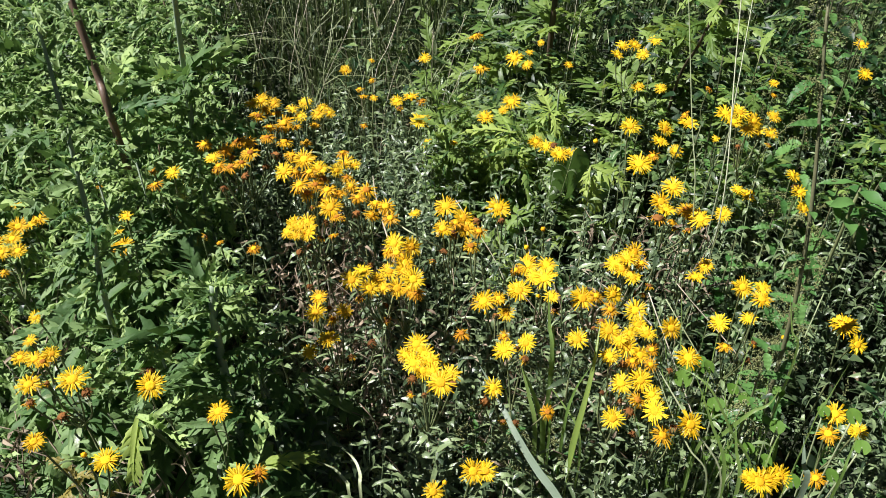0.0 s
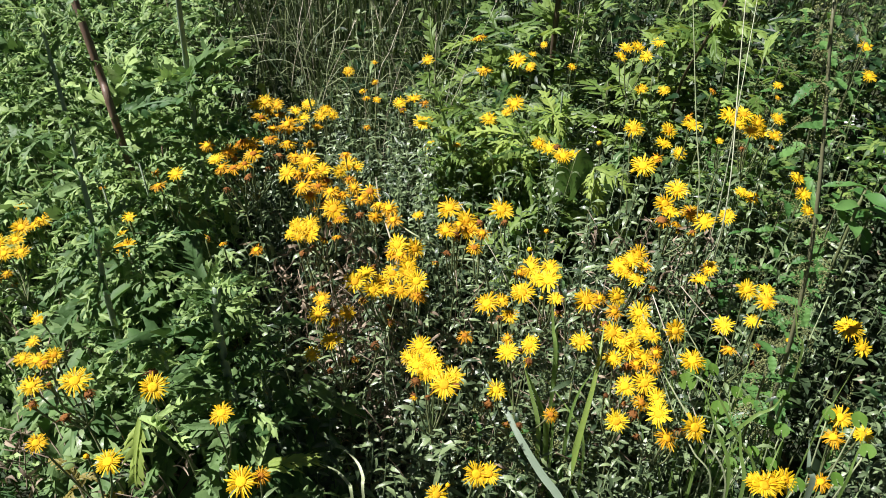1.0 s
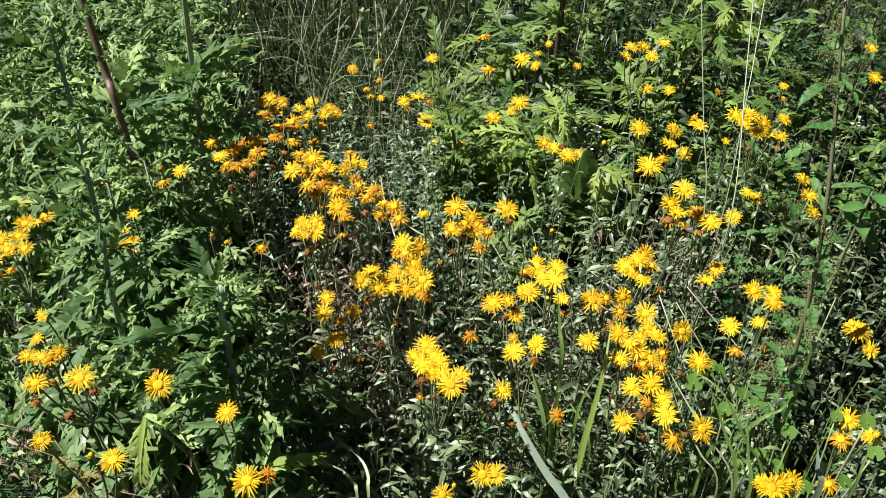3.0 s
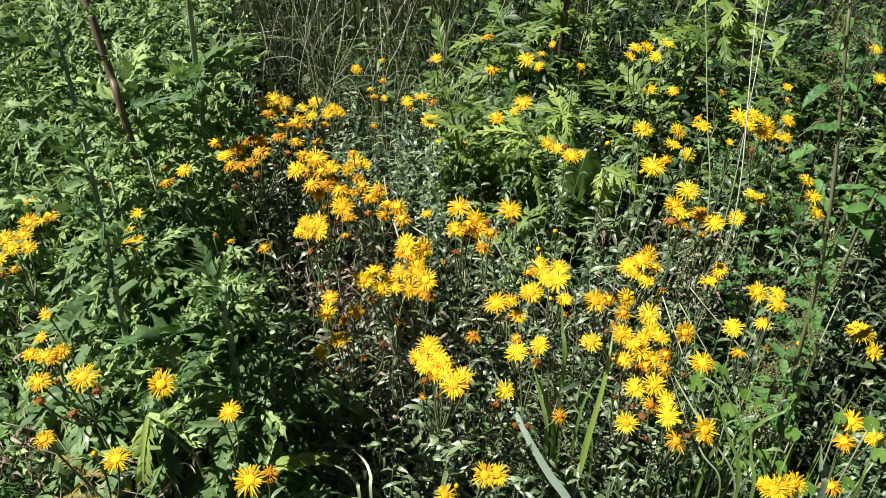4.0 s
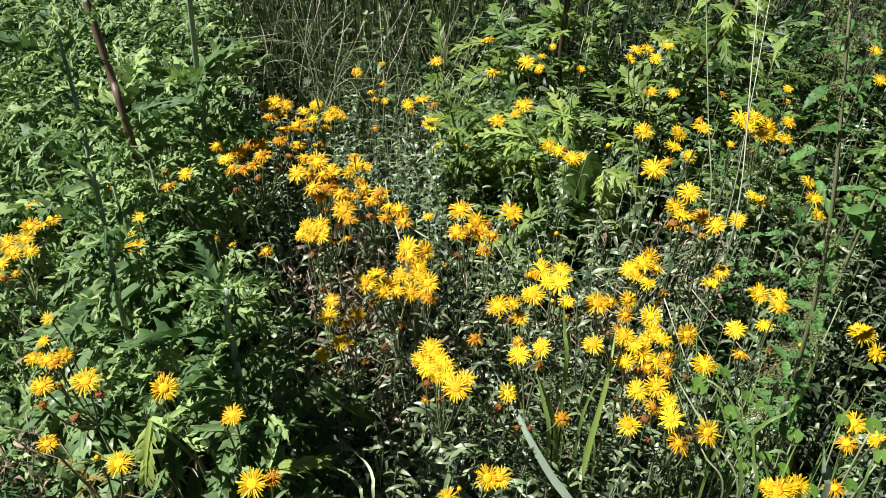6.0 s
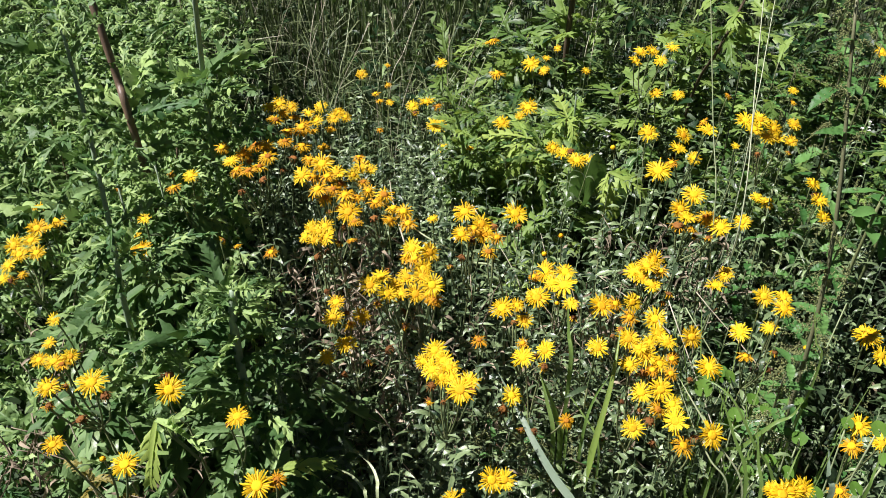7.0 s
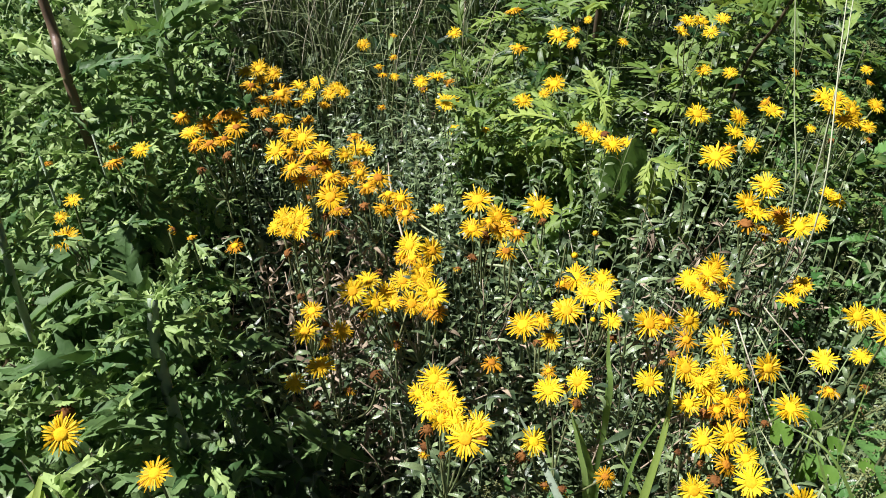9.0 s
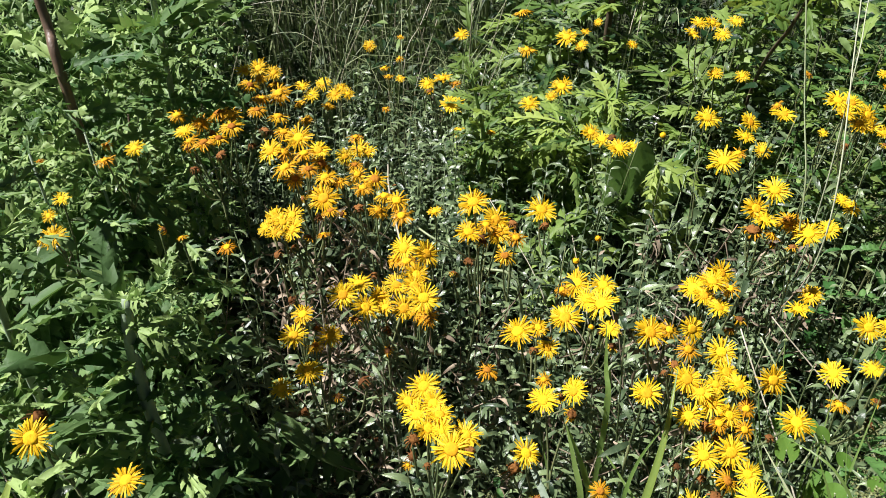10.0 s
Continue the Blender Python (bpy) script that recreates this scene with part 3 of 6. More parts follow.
def cut_weed(name, pts, leaves, count, leaf_mesh, stem_mat, label, radius=0.0055, group="lobed weeds", low=0.25, up=(5, 50), first=0.0, shrink=0.5, yellow=0, broad=0.10, taper=0.8, high=1.0):
    """A stout weed: stem through the points (in the world), leaves in a spiral round it."""
    foot = Vector((pts[0][0], pts[0][1], 0))
    r = random.Random(int((foot.x * 977 + foot.y * 599) * 1000) & 0xFFFFFF)
    root = plant(name, foot.x, foot.y, 0, label, "weed", group)
    path = curve_between([Vector(p) - foot for p in pts], 5)
    m = len(path)
    piece("stem", mesh_of("stem", *tube(path, [radius * (1 - taper * i / m) for i in range(m)], 8), stem_mat), root)
    for k in range(count):
        s = low + (high - low) * k / (count - 1)
        f = s * (m - 1)
        i = min(m - 2, int(f))
        p = path[i].lerp(path[i + 1], f - i)
        size = leaves * (1.05 - shrink * s ** 3) * r.uniform(0.75, 1.15)
        pitch = r.uniform(*up) + 25 * max(0, s - 0.8) / 0.2
        me = r.choice(YELLOW_LEAVES) if k < yellow else r.choice(BROAD_LEAVES) if leaf_mesh is THISTLE_LEAVES and r.random() < broad and s < 0.8 else r.choice(leaf_mesh)
        piece("yellowing_leaf" if k < yellow else "leaf", me, root, place(p, first + k * 137.5 + r.uniform(-25, 25), pitch, r.uniform(-35, 35), size))
    return root


def seed_string(length, r):
    """Drooping string of tiny green seeds in uneven clumps."""
    parts = []
    bend = Vector((r.uniform(-0.3, 0.3), r.uniform(-0.3, 0.3), 0))
    for k in range(int(length / 0.0013)):
        d = k * 0.0013
        wide = 0.0030 * (0.65 + 0.5 * math.sin(d * 600 + r.uniform(-0.5, 0.5)))
        p = bend * d + Vector((r.gauss(0, wide), r.gauss(0, wide), -d + r.uniform(-0.002, 0.002)))
        s = r.uniform(0.0011, 0.0021)
        q = Matrix.Rotation(r.uniform(0, 6.28), 3, "Z")
        v = [p + q @ Vector(c) * s for c in ((1, 0, -0.4), (-0.5, 0.87, -0.4), (-0.5, -0.87, -0.4), (0, 0, 1.0))]
        parts.append((v, [(0, 1, 3), (1, 2, 3), (2, 0, 3), (2, 1, 0)]))
    return join(parts)


SEED_STRINGS = [mesh_of("seed_string", *join([moved(seed_string(tr_.uniform(0.025, 0.055), tr_), place(Vector((0, 0, 0)), tr_.uniform(0, 360), tr_.uniform(0, 75))) for _ in range(4)]), M_SEED) for _ in range(5)]


def nettle(x, y, height, lean=(0, 0), seeds=True, pairs=9, size=1.0, stem=None, low=0.35, mid=None, radius=0.003):
    r = random.Random(int((x * 877 + y * 709) * 1000) & 0xFFFFFF)
    root = plant("nettle", x, y, 0, "stinging nettle with toothed leaves" + (" and hanging green seed strings" if seeds else ""), "nettle", "nettles")
    top = Vector((lean[0], lean[1], height))
    path = curve_between([Vector((0, 0, -0.02)), Vector(mid) if mid else top * 0.5 + Vector((r.uniform(-0.01, 0.01), r.uniform(-0.01, 0.01), 0)), top], 7)
    m = len(path)
    piece("stem", mesh_of("stem", *tube(path, [radius * (1 - 0.6 * i / m) for i in range(m)], 5), stem or M_NETSTEM), root)
    for k in range(pairs):
        s = low + (1 - low) * k / (pairs - 1)
        p = path[min(m - 1, round(s * (m - 1)))]
        a = 90 * k + r.uniform(-20, 20)
        big = size * (1.15 - 0.6 * s ** 4) * r.uniform(0.8, 1.1)
        for h in (0, 180):
            piece("leaf", r.choice(NETTLE_LEAVES), root, place(p, a + h + r.uniform(-12, 12), r.uniform(-10, 30), r.uniform(-15, 15), big))
        if seeds and s > 0.38:
            for h in (45, 225):
                out = Vector((math.cos(radians(a + h)), math.sin(radians(a + h)), 0.2)) * r.uniform(0.006, 0.022)
                tuft = piece("seed_string", r.choice(SEED_STRINGS), root, place(p + out, r.uniform(0, 360), r.uniform(-25, 25), r.uniform(-25, 25), r.uniform(0.7, 1.1)))
                tagged(tuft, kind="stuff")
    return root


def grass_tuft(x, y, blades, label="tuft of long green grass blades", face=(-0.45, -0.5, 0.75)):
    """Grass: each blade as (dx, dy, dz of the tip, sideways bow, width)."""
    root = plant("grass_tuft", x, y, 0, label, "grass", "grass tufts")
    for dx, dy, dz, bow, width in blades:
        tip = Vector((dx, dy, dz))
        mid = Vector((dx * 0.35 + bow * 0.5, dy * 0.35, dz * 0.62 + abs(bow) * 0.4))
        piece("blade", mesh_of("blade", *blade(curve_between([Vector((0, 0, -0.01)), mid, tip], 7), width, 0.3, face), M_GRASS), root)
    return root


def broad_blade(pts, width, label, face=(-0.45, -0.5, 0.75), material=None, belly=None, fold=0.25):
    """A single broad grass blade through points."""
    foot = Vector((pts[0][0], pts[0][1], 0))
    root = plant("grass_plant", foot.x, foot.y, 0, label, "grass", "broad grass blades")
    piece("blade", mesh_of("blade", *blade(curve_between([Vector(p) - foot for p in pts], 6), width, fold, face, belly), material or M_GRASS), root)
    return root


def grass_culm(pts, radius, label, ear=0.0, material=None):
    """A tall bare grass stalk through points."""
    foot = Vector((pts[0][0], pts[0][1], 0))
    root = plant("grass_stalk", foot.x, foot.y, 0, label, "grass", "tall grass stalks")
    path = curve_between([Vector(p) - foot for p in pts], 6)
    m = len(path)
    piece("stalk", mesh_of("stalk", *tube(path, [radius * (1 - 0.5 * i / m) for i in range(m)], 5), material or M_CULM), root)
    if ear:
        r = random.Random(int(foot.x * 9999) & 0xFFFF)
        d = (path[-1] - path[-2]).normalized()
        grains = []
        for k in range(26):
            p = path[-1] + d * (ear * k / 26)
            q = Vector((r.uniform(-1, 1), r.uniform(-1, 1), r.uniform(0, 1.5))).normalized() * 0.006
            grains.append(blade([p, p + q * 0.5, p + q + d * 0.004], 0.0022))
        piece("ear", mesh_of("ear", *join(grains), M_DRY), root, label="dry straw-coloured ear")
    return root

# ---- the flowering fleabanes, from near to far ----
fleabane(-0.337, 0.617, (0.050, -0.035, 0.717, 3.2, "y"), (0.027, -0.031, 0.720, 0.9, "b"), (-0.029, -0.017, 0.723, 2.5, "y"))
fleabane(-0.158, 0.621, (-0.001, -0.036, 0.680, 3.7, "y"), (0.016, -0.024, 0.673, 2.5, "o"))
fleabane(0.084, 0.649, (-0.039, -0.030, 0.608, 2.8, "y"), (-0.026, -0.017, 0.606, 0.9, "b"), (0.009, 0.017, 0.580, 3.5, "y"), (0.024, 0.018, 0.580, 3.1, "y"))
fleabane(-0.227, 0.696, (0.024, -0.043, 0.695, 1.5, "w"), (0.035, -0.040, 0.704, 3.1, "y"))
fleabane(0.436, 0.675, (0.005, -0.017, 0.574, 3.9, "y"), (-0.004, -0.014, 0.574, 3.1, "y"), (0.017, -0.013, 0.574, 3.4, "y"), (0.038, -0.002, 0.563, 3.5, "y"))
fleabane(-0.349, 0.711, (0.012, -0.045, 0.723, 2.2, "w"), (-0.004, -0.035, 0.732, 3.7, "y"), (-0.037, -0.031, 0.721, 1.3, "w"), (-0.053, -0.037, 0.726, 3.1, "y"), (-0.051, -0.004, 0.727, 2.2, "o"), (-0.046, 0.008, 0.727, 2.2, "y"))
fleabane(-0.252, 0.710, (-0.015, -0.038, 0.727, 3.6, "y"), (-0.026, -0.009, 0.717, 2.8, "w"))
fleabane(0.527, 0.680, (-0.008, -0.008, 0.561, 2.9, "o"))
fleabane(-0.419, 0.770, (0.006, -0.056, 0.724, 2.8, "y"), (-0.014, -0.051, 0.721, 2.3, "y"), (-0.015, -0.023, 0.720, 2.0, "y"))
fleabane(0.038, 0.774, (-0.021, -0.060, 0.664, 1.1, "o"), (-0.005, -0.060, 0.666, 1.3, "w"), (0.015, -0.051, 0.677, 3.9, "y"), (0.005, -0.024, 0.668, 2.5, "y"), (-0.007, -0.019, 0.662, 2.9, "y"), (0.002, -0.009, 0.670, 2.8, "y"))
fleabane(0.352, 0.754, (-0.015, -0.032, 0.579, 3.6, "o"), (0.007, -0.011, 0.568, 2.9, "w"), (-0.020, -0.000, 0.588, 3.8, "y"), (0.018, -0.028, 0.596, 3.8, "y"), (-0.017, 0.029, 0.587, 2.8, "y"), (-0.036, 0.024, 0.581, 3.0, "o"))
fleabane(0.592, 0.775, (-0.002, -0.044, 0.579, 2.9, "y"), (-0.019, -0.016, 0.578, 3.4, "y"), (-0.025, -0.029, 0.553, 3.2, "o"))
fleabane(0.280, 0.791, (-0.004, -0.047, 0.585, 3.3, "y"), (0.023, -0.028, 0.576, 2.7, "w"), (-0.009, 0.002, 0.579, 1.7, "w"), (0.017, 0.010, 0.588, 3.5, "y"), (0.044, 0.014, 0.590, 3.5, "y"), (0.003, 0.038, 0.612, 3.2, "y"))
fleabane(0.170, 0.815, (-0.019, -0.067, 0.572, 1.6, "w"), (0.024, -0.054, 0.576, 2.4, "o"), (-0.048, -0.034, 0.601, 3.1, "y"), (-0.056, -0.017, 0.552, 2.9, "w"), (-0.003, 0.009, 0.610, 2.6, "w"), (-0.031, 0.019, 0.617, 3.5, "y"))
fleabane(0.041, 0.838, (0.023, -0.083, 0.656, 3.1, "y"), (-0.009, -0.047, 0.653, 3.0, "y"), (-0.023, -0.054, 0.644, 3.3, "y"), (-0.035, -0.024, 0.627, 3.0, "y"), (-0.021, -0.010, 0.634, 3.5, "y"))
fleabane(-0.440, 0.843, (-0.013, -0.046, 0.710, 2.0, "y"))
fleabane(0.225, 0.854, (0.006, -0.040, 0.659, 3.4, "y"))
fleabane(0.325, 0.894, (0.020, -0.058, 0.587, 2.6, "o"), (0.007, -0.044, 0.591, 3.1, "y"), (0.024, -0.038, 0.596, 2.4, "o"), (-0.005, -0.053, 0.589, 2.8, "o"), (-0.011, -0.035, 0.598, 3.6, "y"), (-0.017, -0.054, 0.584, 2.7, "w"))
fleabane(-0.074, 0.871, (0.032, -0.034, 0.627, 2.7, "w"), (-0.009, 0.013, 0.641, 2.8, "y"), (-0.026, 0.012, 0.626, 2.4, "o"), (-0.031, -0.009, 0.608, 3.6, "y"), (-0.049, 0.015, 0.636, 3.3, "y"), (-0.055, -0.029, 0.603, 2.8, "y"))
fleabane(0.327, 0.889, (0.073, -0.040, 0.588, 3.8, "y"), (0.053, -0.005, 0.611, 3.5, "y"), (0.020, -0.005, 0.601, 3.2, "y"), (0.012, 0.014, 0.599, 3.2, "y"), (-0.005, -0.008, 0.603, 2.5, "y"), (-0.024, -0.022, 0.606, 3.1, "y"))
fleabane(0.168, 0.921, (0.003, -0.069, 0.613, 3.4, "y"), (-0.027, -0.057, 0.614, 2.0, "o"), (-0.035, -0.005, 0.604, 2.1, "w"), (-0.019, 0.007, 0.597, 2.8, "y"), (-0.031, 0.015, 0.619, 2.5, "y"), (-0.056, -0.024, 0.649, 3.9, "y"))
fleabane(0.650, 0.903, (-0.006, -0.034, 0.595, 3.2, "y"), (-0.010, 0.004, 0.596, 4.6, "y"))
fleabane(0.299, 0.951, (-0.009, -0.073, 0.612, 3.6, "y"), (0.002, -0.026, 0.608, 3.0, "o"), (-0.016, -0.004, 0.615, 2.8, "o"), (0.010, 0.002, 0.613, 3.5, "y"), (-0.036, -0.003, 0.609, 4.3, "y"), (0.044, -0.012, 0.593, 3.8, "y"))
fleabane(-0.009, 0.942, (0.028, -0.055, 0.672, 2.9, "o"), (0.018, -0.041, 0.668, 2.8, "o"), (0.024, -0.052, 0.695, 3.5, "y"), (-0.001, -0.015, 0.646, 3.4, "y"), (-0.021, -0.019, 0.649, 2.4, "y"), (0.008, 0.007, 0.659, 3.3, "y"))
fleabane(0.517, 0.986, (0.036, -0.089, 0.579, 1.1, "b"), (0.009, -0.028, 0.561, 3.1, "y"), (-0.038, -0.038, 0.560, 3.4, "y"), (-0.025, -0.053, 0.524, 2.9, "o"), (-0.009, -0.016, 0.613, 3.5, "y"))
fleabane(-0.577, 1.005, (-0.003, -0.099, 0.680, 2.3, "y"), (0.016, -0.083, 0.676, 1.9, "o"), (-0.017, -0.059, 0.671, 2.8, "y"), (-0.021, -0.022, 0.662, 3.0, "y"), (0.001, -0.016, 0.661, 3.0, "y"), (-0.042, 0.002, 0.659, 3.7, "y"))
fleabane(-0.017, 0.992, (-0.031, -0.085, 0.663, 3.5, "y"), (-0.055, -0.081, 0.675, 3.4, "y"), (-0.042, -0.054, 0.668, 3.4, "y"), (-0.021, -0.051, 0.649, 2.9, "y"), (0.017, -0.024, 0.659, 3.3, "y"), (0.004, -0.003, 0.661, 3.3, "o"))
fleabane(0.208, 0.970, (0.002, -0.055, 0.643, 2.7, "y"), (-0.015, -0.041, 0.629, 1.0, "b"), (-0.005, -0.023, 0.649, 4.1, "y"), (-0.038, -0.001, 0.605, 4.4, "y"), (-0.013, 0.026, 0.612, 3.4, "y"), (0.008, 0.044, 0.619, 3.8, "y"))
fleabane(0.534, 0.964, (-0.022, -0.048, 0.638, 3.4, "y"))
fleabane(0.108, 0.962, (-0.024, -0.028, 0.548, 3.1, "o"))
fleabane(-0.134, 0.985, (0.006, -0.042, 0.613, 3.0, "y"), (-0.011, -0.023, 0.617, 2.2, "w"), (-0.019, -0.022, 0.682, 2.1, "w"), (-0.026, 0.001, 0.695, 2.3, "y"), (-0.009, 0.009, 0.694, 3.5, "y"), (-0.019, 0.014, 0.700, 2.6, "y"))
fleabane(-0.392, 1.009, (-0.024, -0.047, 0.688, 1.9, "y"), (-0.012, -0.045, 0.691, 3.4, "y"), (-0.023, -0.024, 0.704, 2.0, "y"), (-0.020, 0.003, 0.709, 2.3, "y"))
fleabane(0.326, 1.007, (0.016, -0.027, 0.623, 3.0, "y"), (0.002, -0.012, 0.627, 3.4, "y"), (0.009, -0.005, 0.643, 3.7, "y"), (0.032, -0.003, 0.631, 3.1, "o"), (0.025, 0.017, 0.637, 3.5, "y"), (-0.006, 0.009, 0.620, 3.6, "y"))
fleabane(-0.114, 1.063, (0.010, -0.081, 0.699, 2.0, "o"), (0.010, -0.038, 0.700, 2.7, "o"), (-0.001, -0.020, 0.705, 4.1, "y"), (-0.033, -0.046, 0.697, 3.0, "y"), (-0.052, -0.049, 0.694, 3.0, "y"), (-0.060, -0.065, 0.692, 2.5, "y"))
fleabane(-0.049, 1.058, (0.023, -0.069, 0.625, 3.4, "y"), (0.023, -0.063, 0.658, 2.7, "o"), (0.031, -0.056, 0.669, 3.7, "y"), (0.057, -0.057, 0.663, 3.7, "y"), (0.022, 0.004, 0.671, 3.3, "o"), (-0.006, 0.003, 0.678, 3.0, "o"))
fleabane(-0.281, 1.032, (-0.021, -0.018, 0.670, 2.0, "w"), (-0.004, -0.013, 0.656, 1.7, "o"), (0.040, 0.007, 0.628, 2.8, "o"))
fleabane(0.060, 1.071, (-0.005, -0.056, 0.687, 3.7, "y"), (0.015, -0.032, 0.680, 3.1, "o"), (0.011, -0.039, 0.664, 3.1, "w"), (0.030, -0.032, 0.669, 3.8, "y"), (0.026, -0.017, 0.678, 3.8, "y"), (-0.001, -0.056, 0.728, 4.1, "y"))
fleabane(0.588, 1.021, (-0.022, -0.002, 0.568, 3.2, "y"))
fleabane(-0.594, 1.064, (-0.010, -0.037, 0.654, 3.1, "y"), (-0.018, -0.001, 0.650, 3.6, "y"), (-0.004, 0.007, 0.650, 2.7, "y"), (0.004, 0.021, 0.650, 3.4, "y"))
fleabane(0.201, 1.091, (-0.029, -0.054, 0.588, 2.5, "o"), (-0.005, -0.011, 0.564, 4.3, "y"), (-0.006, 0.015, 0.579, 1.3, "b"))
fleabane(0.497, 1.103, (-0.033, -0.060, 0.571, 3.6, "y"), (-0.013, -0.038, 0.576, 3.3, "y"))
fleabane(-0.149, 1.140, (-0.012, -0.079, 0.733, 3.7, "o"), (-0.002, -0.078, 0.717, 3.2, "o"), (0.021, -0.073, 0.698, 3.3, "o"), (0.004, -0.038, 0.706, 3.0, "o"), (-0.029, -0.018, 0.716, 3.2, "o"), (0.018, -0.015, 0.680, 3.8, "o"))
fleabane(-0.083, 1.109, (0.003, -0.039, 0.675, 2.6, "w"), (0.002, 0.002, 0.676, 3.4, "o"), (0.031, -0.009, 0.673, 3.6, "o"), (0.048, -0.026, 0.678, 3.9, "o"), (0.013, 0.032, 0.670, 4.1, "o"), (-0.030, 0.019, 0.673, 3.3, "o"))
fleabane(-0.384, 1.115, (0.002, -0.043, 0.725, 2.9, "o"), (-0.019, 0.004, 0.717, 1.8, "o"), (-0.000, 0.034, 0.696, 3.1, "y"))
fleabane(0.400, 1.111, (0.016, -0.039, 0.661, 2.5, "o"), (0.008, -0.025, 0.673, 3.5, "y"), (-0.007, -0.037, 0.665, 4.1, "w"), (0.006, 0.003, 0.669, 3.8, "y"), (0.020, 0.000, 0.699, 4.1, "y"), (0.065, -0.025, 0.655, 3.9, "y"))
fleabane(0.114, 1.094, (-0.001, -0.020, 0.637, 3.2, "o"), (-0.005, 0.010, 0.637, 2.7, "w"), (-0.013, -0.012, 0.602, 3.5, "o"))
fleabane(-0.513, 1.146, (0.027, -0.043, 0.700, 1.4, "o"))
fleabane(-0.002, 1.158, (0.011, -0.048, 0.646, 2.2, "y"))
fleabane(0.482, 1.137, (-0.020, -0.025, 0.647, 3.6, "o"), (-0.028, -0.013, 0.646, 4.0, "o"))
fleabane(-0.283, 1.169, (0.025, -0.052, 0.712, 2.8, "w"), (0.002, -0.042, 0.722, 3.6, "o"), (0.016, -0.026, 0.720, 3.1, "o"), (-0.018, -0.036, 0.720, 3.0, "o"), (0.023, 0.006, 0.719, 3.7, "o"), (-0.034, -0.008, 0.718, 3.3, "y"))
fleabane(-0.163, 1.197, (-0.034, -0.072, 0.716, 3.9, "y"), (0.001, -0.046, 0.698, 3.7, "o"), (-0.010, -0.024, 0.708, 4.2, "y"), (-0.032, -0.011, 0.708, 3.4, "o"), (0.018, -0.027, 0.672, 3.6, "o"), (0.007, 0.004, 0.674, 3.8, "y"))
fleabane(-0.635, 1.160, (-0.004, -0.031, 0.645, 3.2, "y"))
fleabane(0.253, 1.173, (-0.026, -0.025, 0.586, 1.3, "b"))
fleabane(-0.284, 1.245, (-0.019, -0.062, 0.719, 3.3, "o"), (-0.005, -0.032, 0.718, 4.0, "o"), (0.013, -0.037, 0.718, 3.4, "o"), (-0.060, -0.038, 0.715, 3.2, "o"), (0.039, -0.005, 0.710, 3.3, "o"), (0.058, -0.041, 0.699, 3.2, "w"))
fleabane(-0.117, 1.198, (0.016, -0.015, 0.649, 3.3, "o"))
fleabane(0.189, 1.267, (-0.028, -0.057, 0.560, 2.4, "w"), (-0.030, 0.004, 0.544, 5.3, "y"))
fleabane(0.566, 1.227, (-0.003, -0.001, 0.564, 3.5, "y"))
fleabane(-0.223, 1.295, (0.004, -0.049, 0.698, 3.9, "o"), (0.004, -0.029, 0.723, 4.3, "o"), (-0.023, -0.024, 0.712, 2.9, "o"), (0.034, -0.015, 0.676, 2.6, "o"))
fleabane(0.377, 1.296, (0.029, -0.031, 0.646, 5.0, "y"))
fleabane(-0.127, 1.302, (0.005, -0.031, 0.609, 3.5, "o"), (-0.020, 0.025, 0.588, 3.2, "y"))
fleabane(0.576, 1.355, (-0.028, -0.047, 0.673, 1.8, "y"), (-0.014, -0.027, 0.714, 4.2, "y"), (0.019, 0.004, 0.680, 3.7, "y"))
fleabane(0.770, 1.374, (-0.013, -0.063, 0.516, 3.7, "y"), (-0.012, -0.025, 0.530, 4.0, "y"), (-0.005, 0.003, 0.524, 2.9, "w"), (-0.012, 0.016, 0.542, 3.6, "y"))
fleabane(-0.263, 1.405, (-0.013, -0.089, 0.709, 3.4, "o"), (-0.007, -0.058, 0.707, 3.3, "o"), (-0.030, -0.053, 0.715, 3.1, "y"), (-0.022, -0.013, 0.700, 3.6, "y"), (0.007, -0.025, 0.681, 3.4, "o"), (-0.008, 0.015, 0.680, 3.0, "y"))
fleabane(0.426, 1.355, (0.029, -0.003, 0.609, 3.2, "o"))
fleabane(0.658, 1.420, (-0.011, -0.048, 0.519, 3.1, "y"))
fleabane(-0.155, 1.451, (0.032, -0.057, 0.558, 3.6, "y"), (0.005, -0.013, 0.560, 3.2, "o"), (0.007, 0.003, 0.527, 4.5, "y"))
fleabane(-0.223, 1.418, (-0.006, -0.016, 0.639, 2.8, "o"))
fleabane(0.657, 1.442, (-0.010, -0.033, 0.636, 4.1, "y"), (0.009, -0.011, 0.641, 4.0, "y"), (0.020, -0.012, 0.620, 3.8, "y"), (0.054, 0.008, 0.641, 3.3, "y"), (-0.033, -0.031, 0.671, 4.3, "y"))
fleabane(0.517, 1.482, (0.019, -0.055, 0.639, 4.4, "y"), (-0.026, -0.044, 0.591, 3.8, "y"), (0.031, 0.010, 0.622, 2.3, "o"))
fleabane(0.273, 1.470, (0.019, -0.040, 0.564, 4.6, "y"), (0.043, -0.031, 0.564, 2.7, "y"), (0.013, 0.012, 0.554, 3.1, "w"), (-0.028, -0.018, 0.579, 3.7, "y"))
fleabane(0.718, 1.435, (-0.016, -0.001, 0.463, 3.6, "y"))
fleabane(0.539, 1.539, (0.004, -0.060, 0.543, 3.3, "y"), (-0.012, -0.013, 0.570, 4.5, "y"))
fleabane(0.734, 1.517, (0.011, -0.011, 0.571, 3.3, "y"))
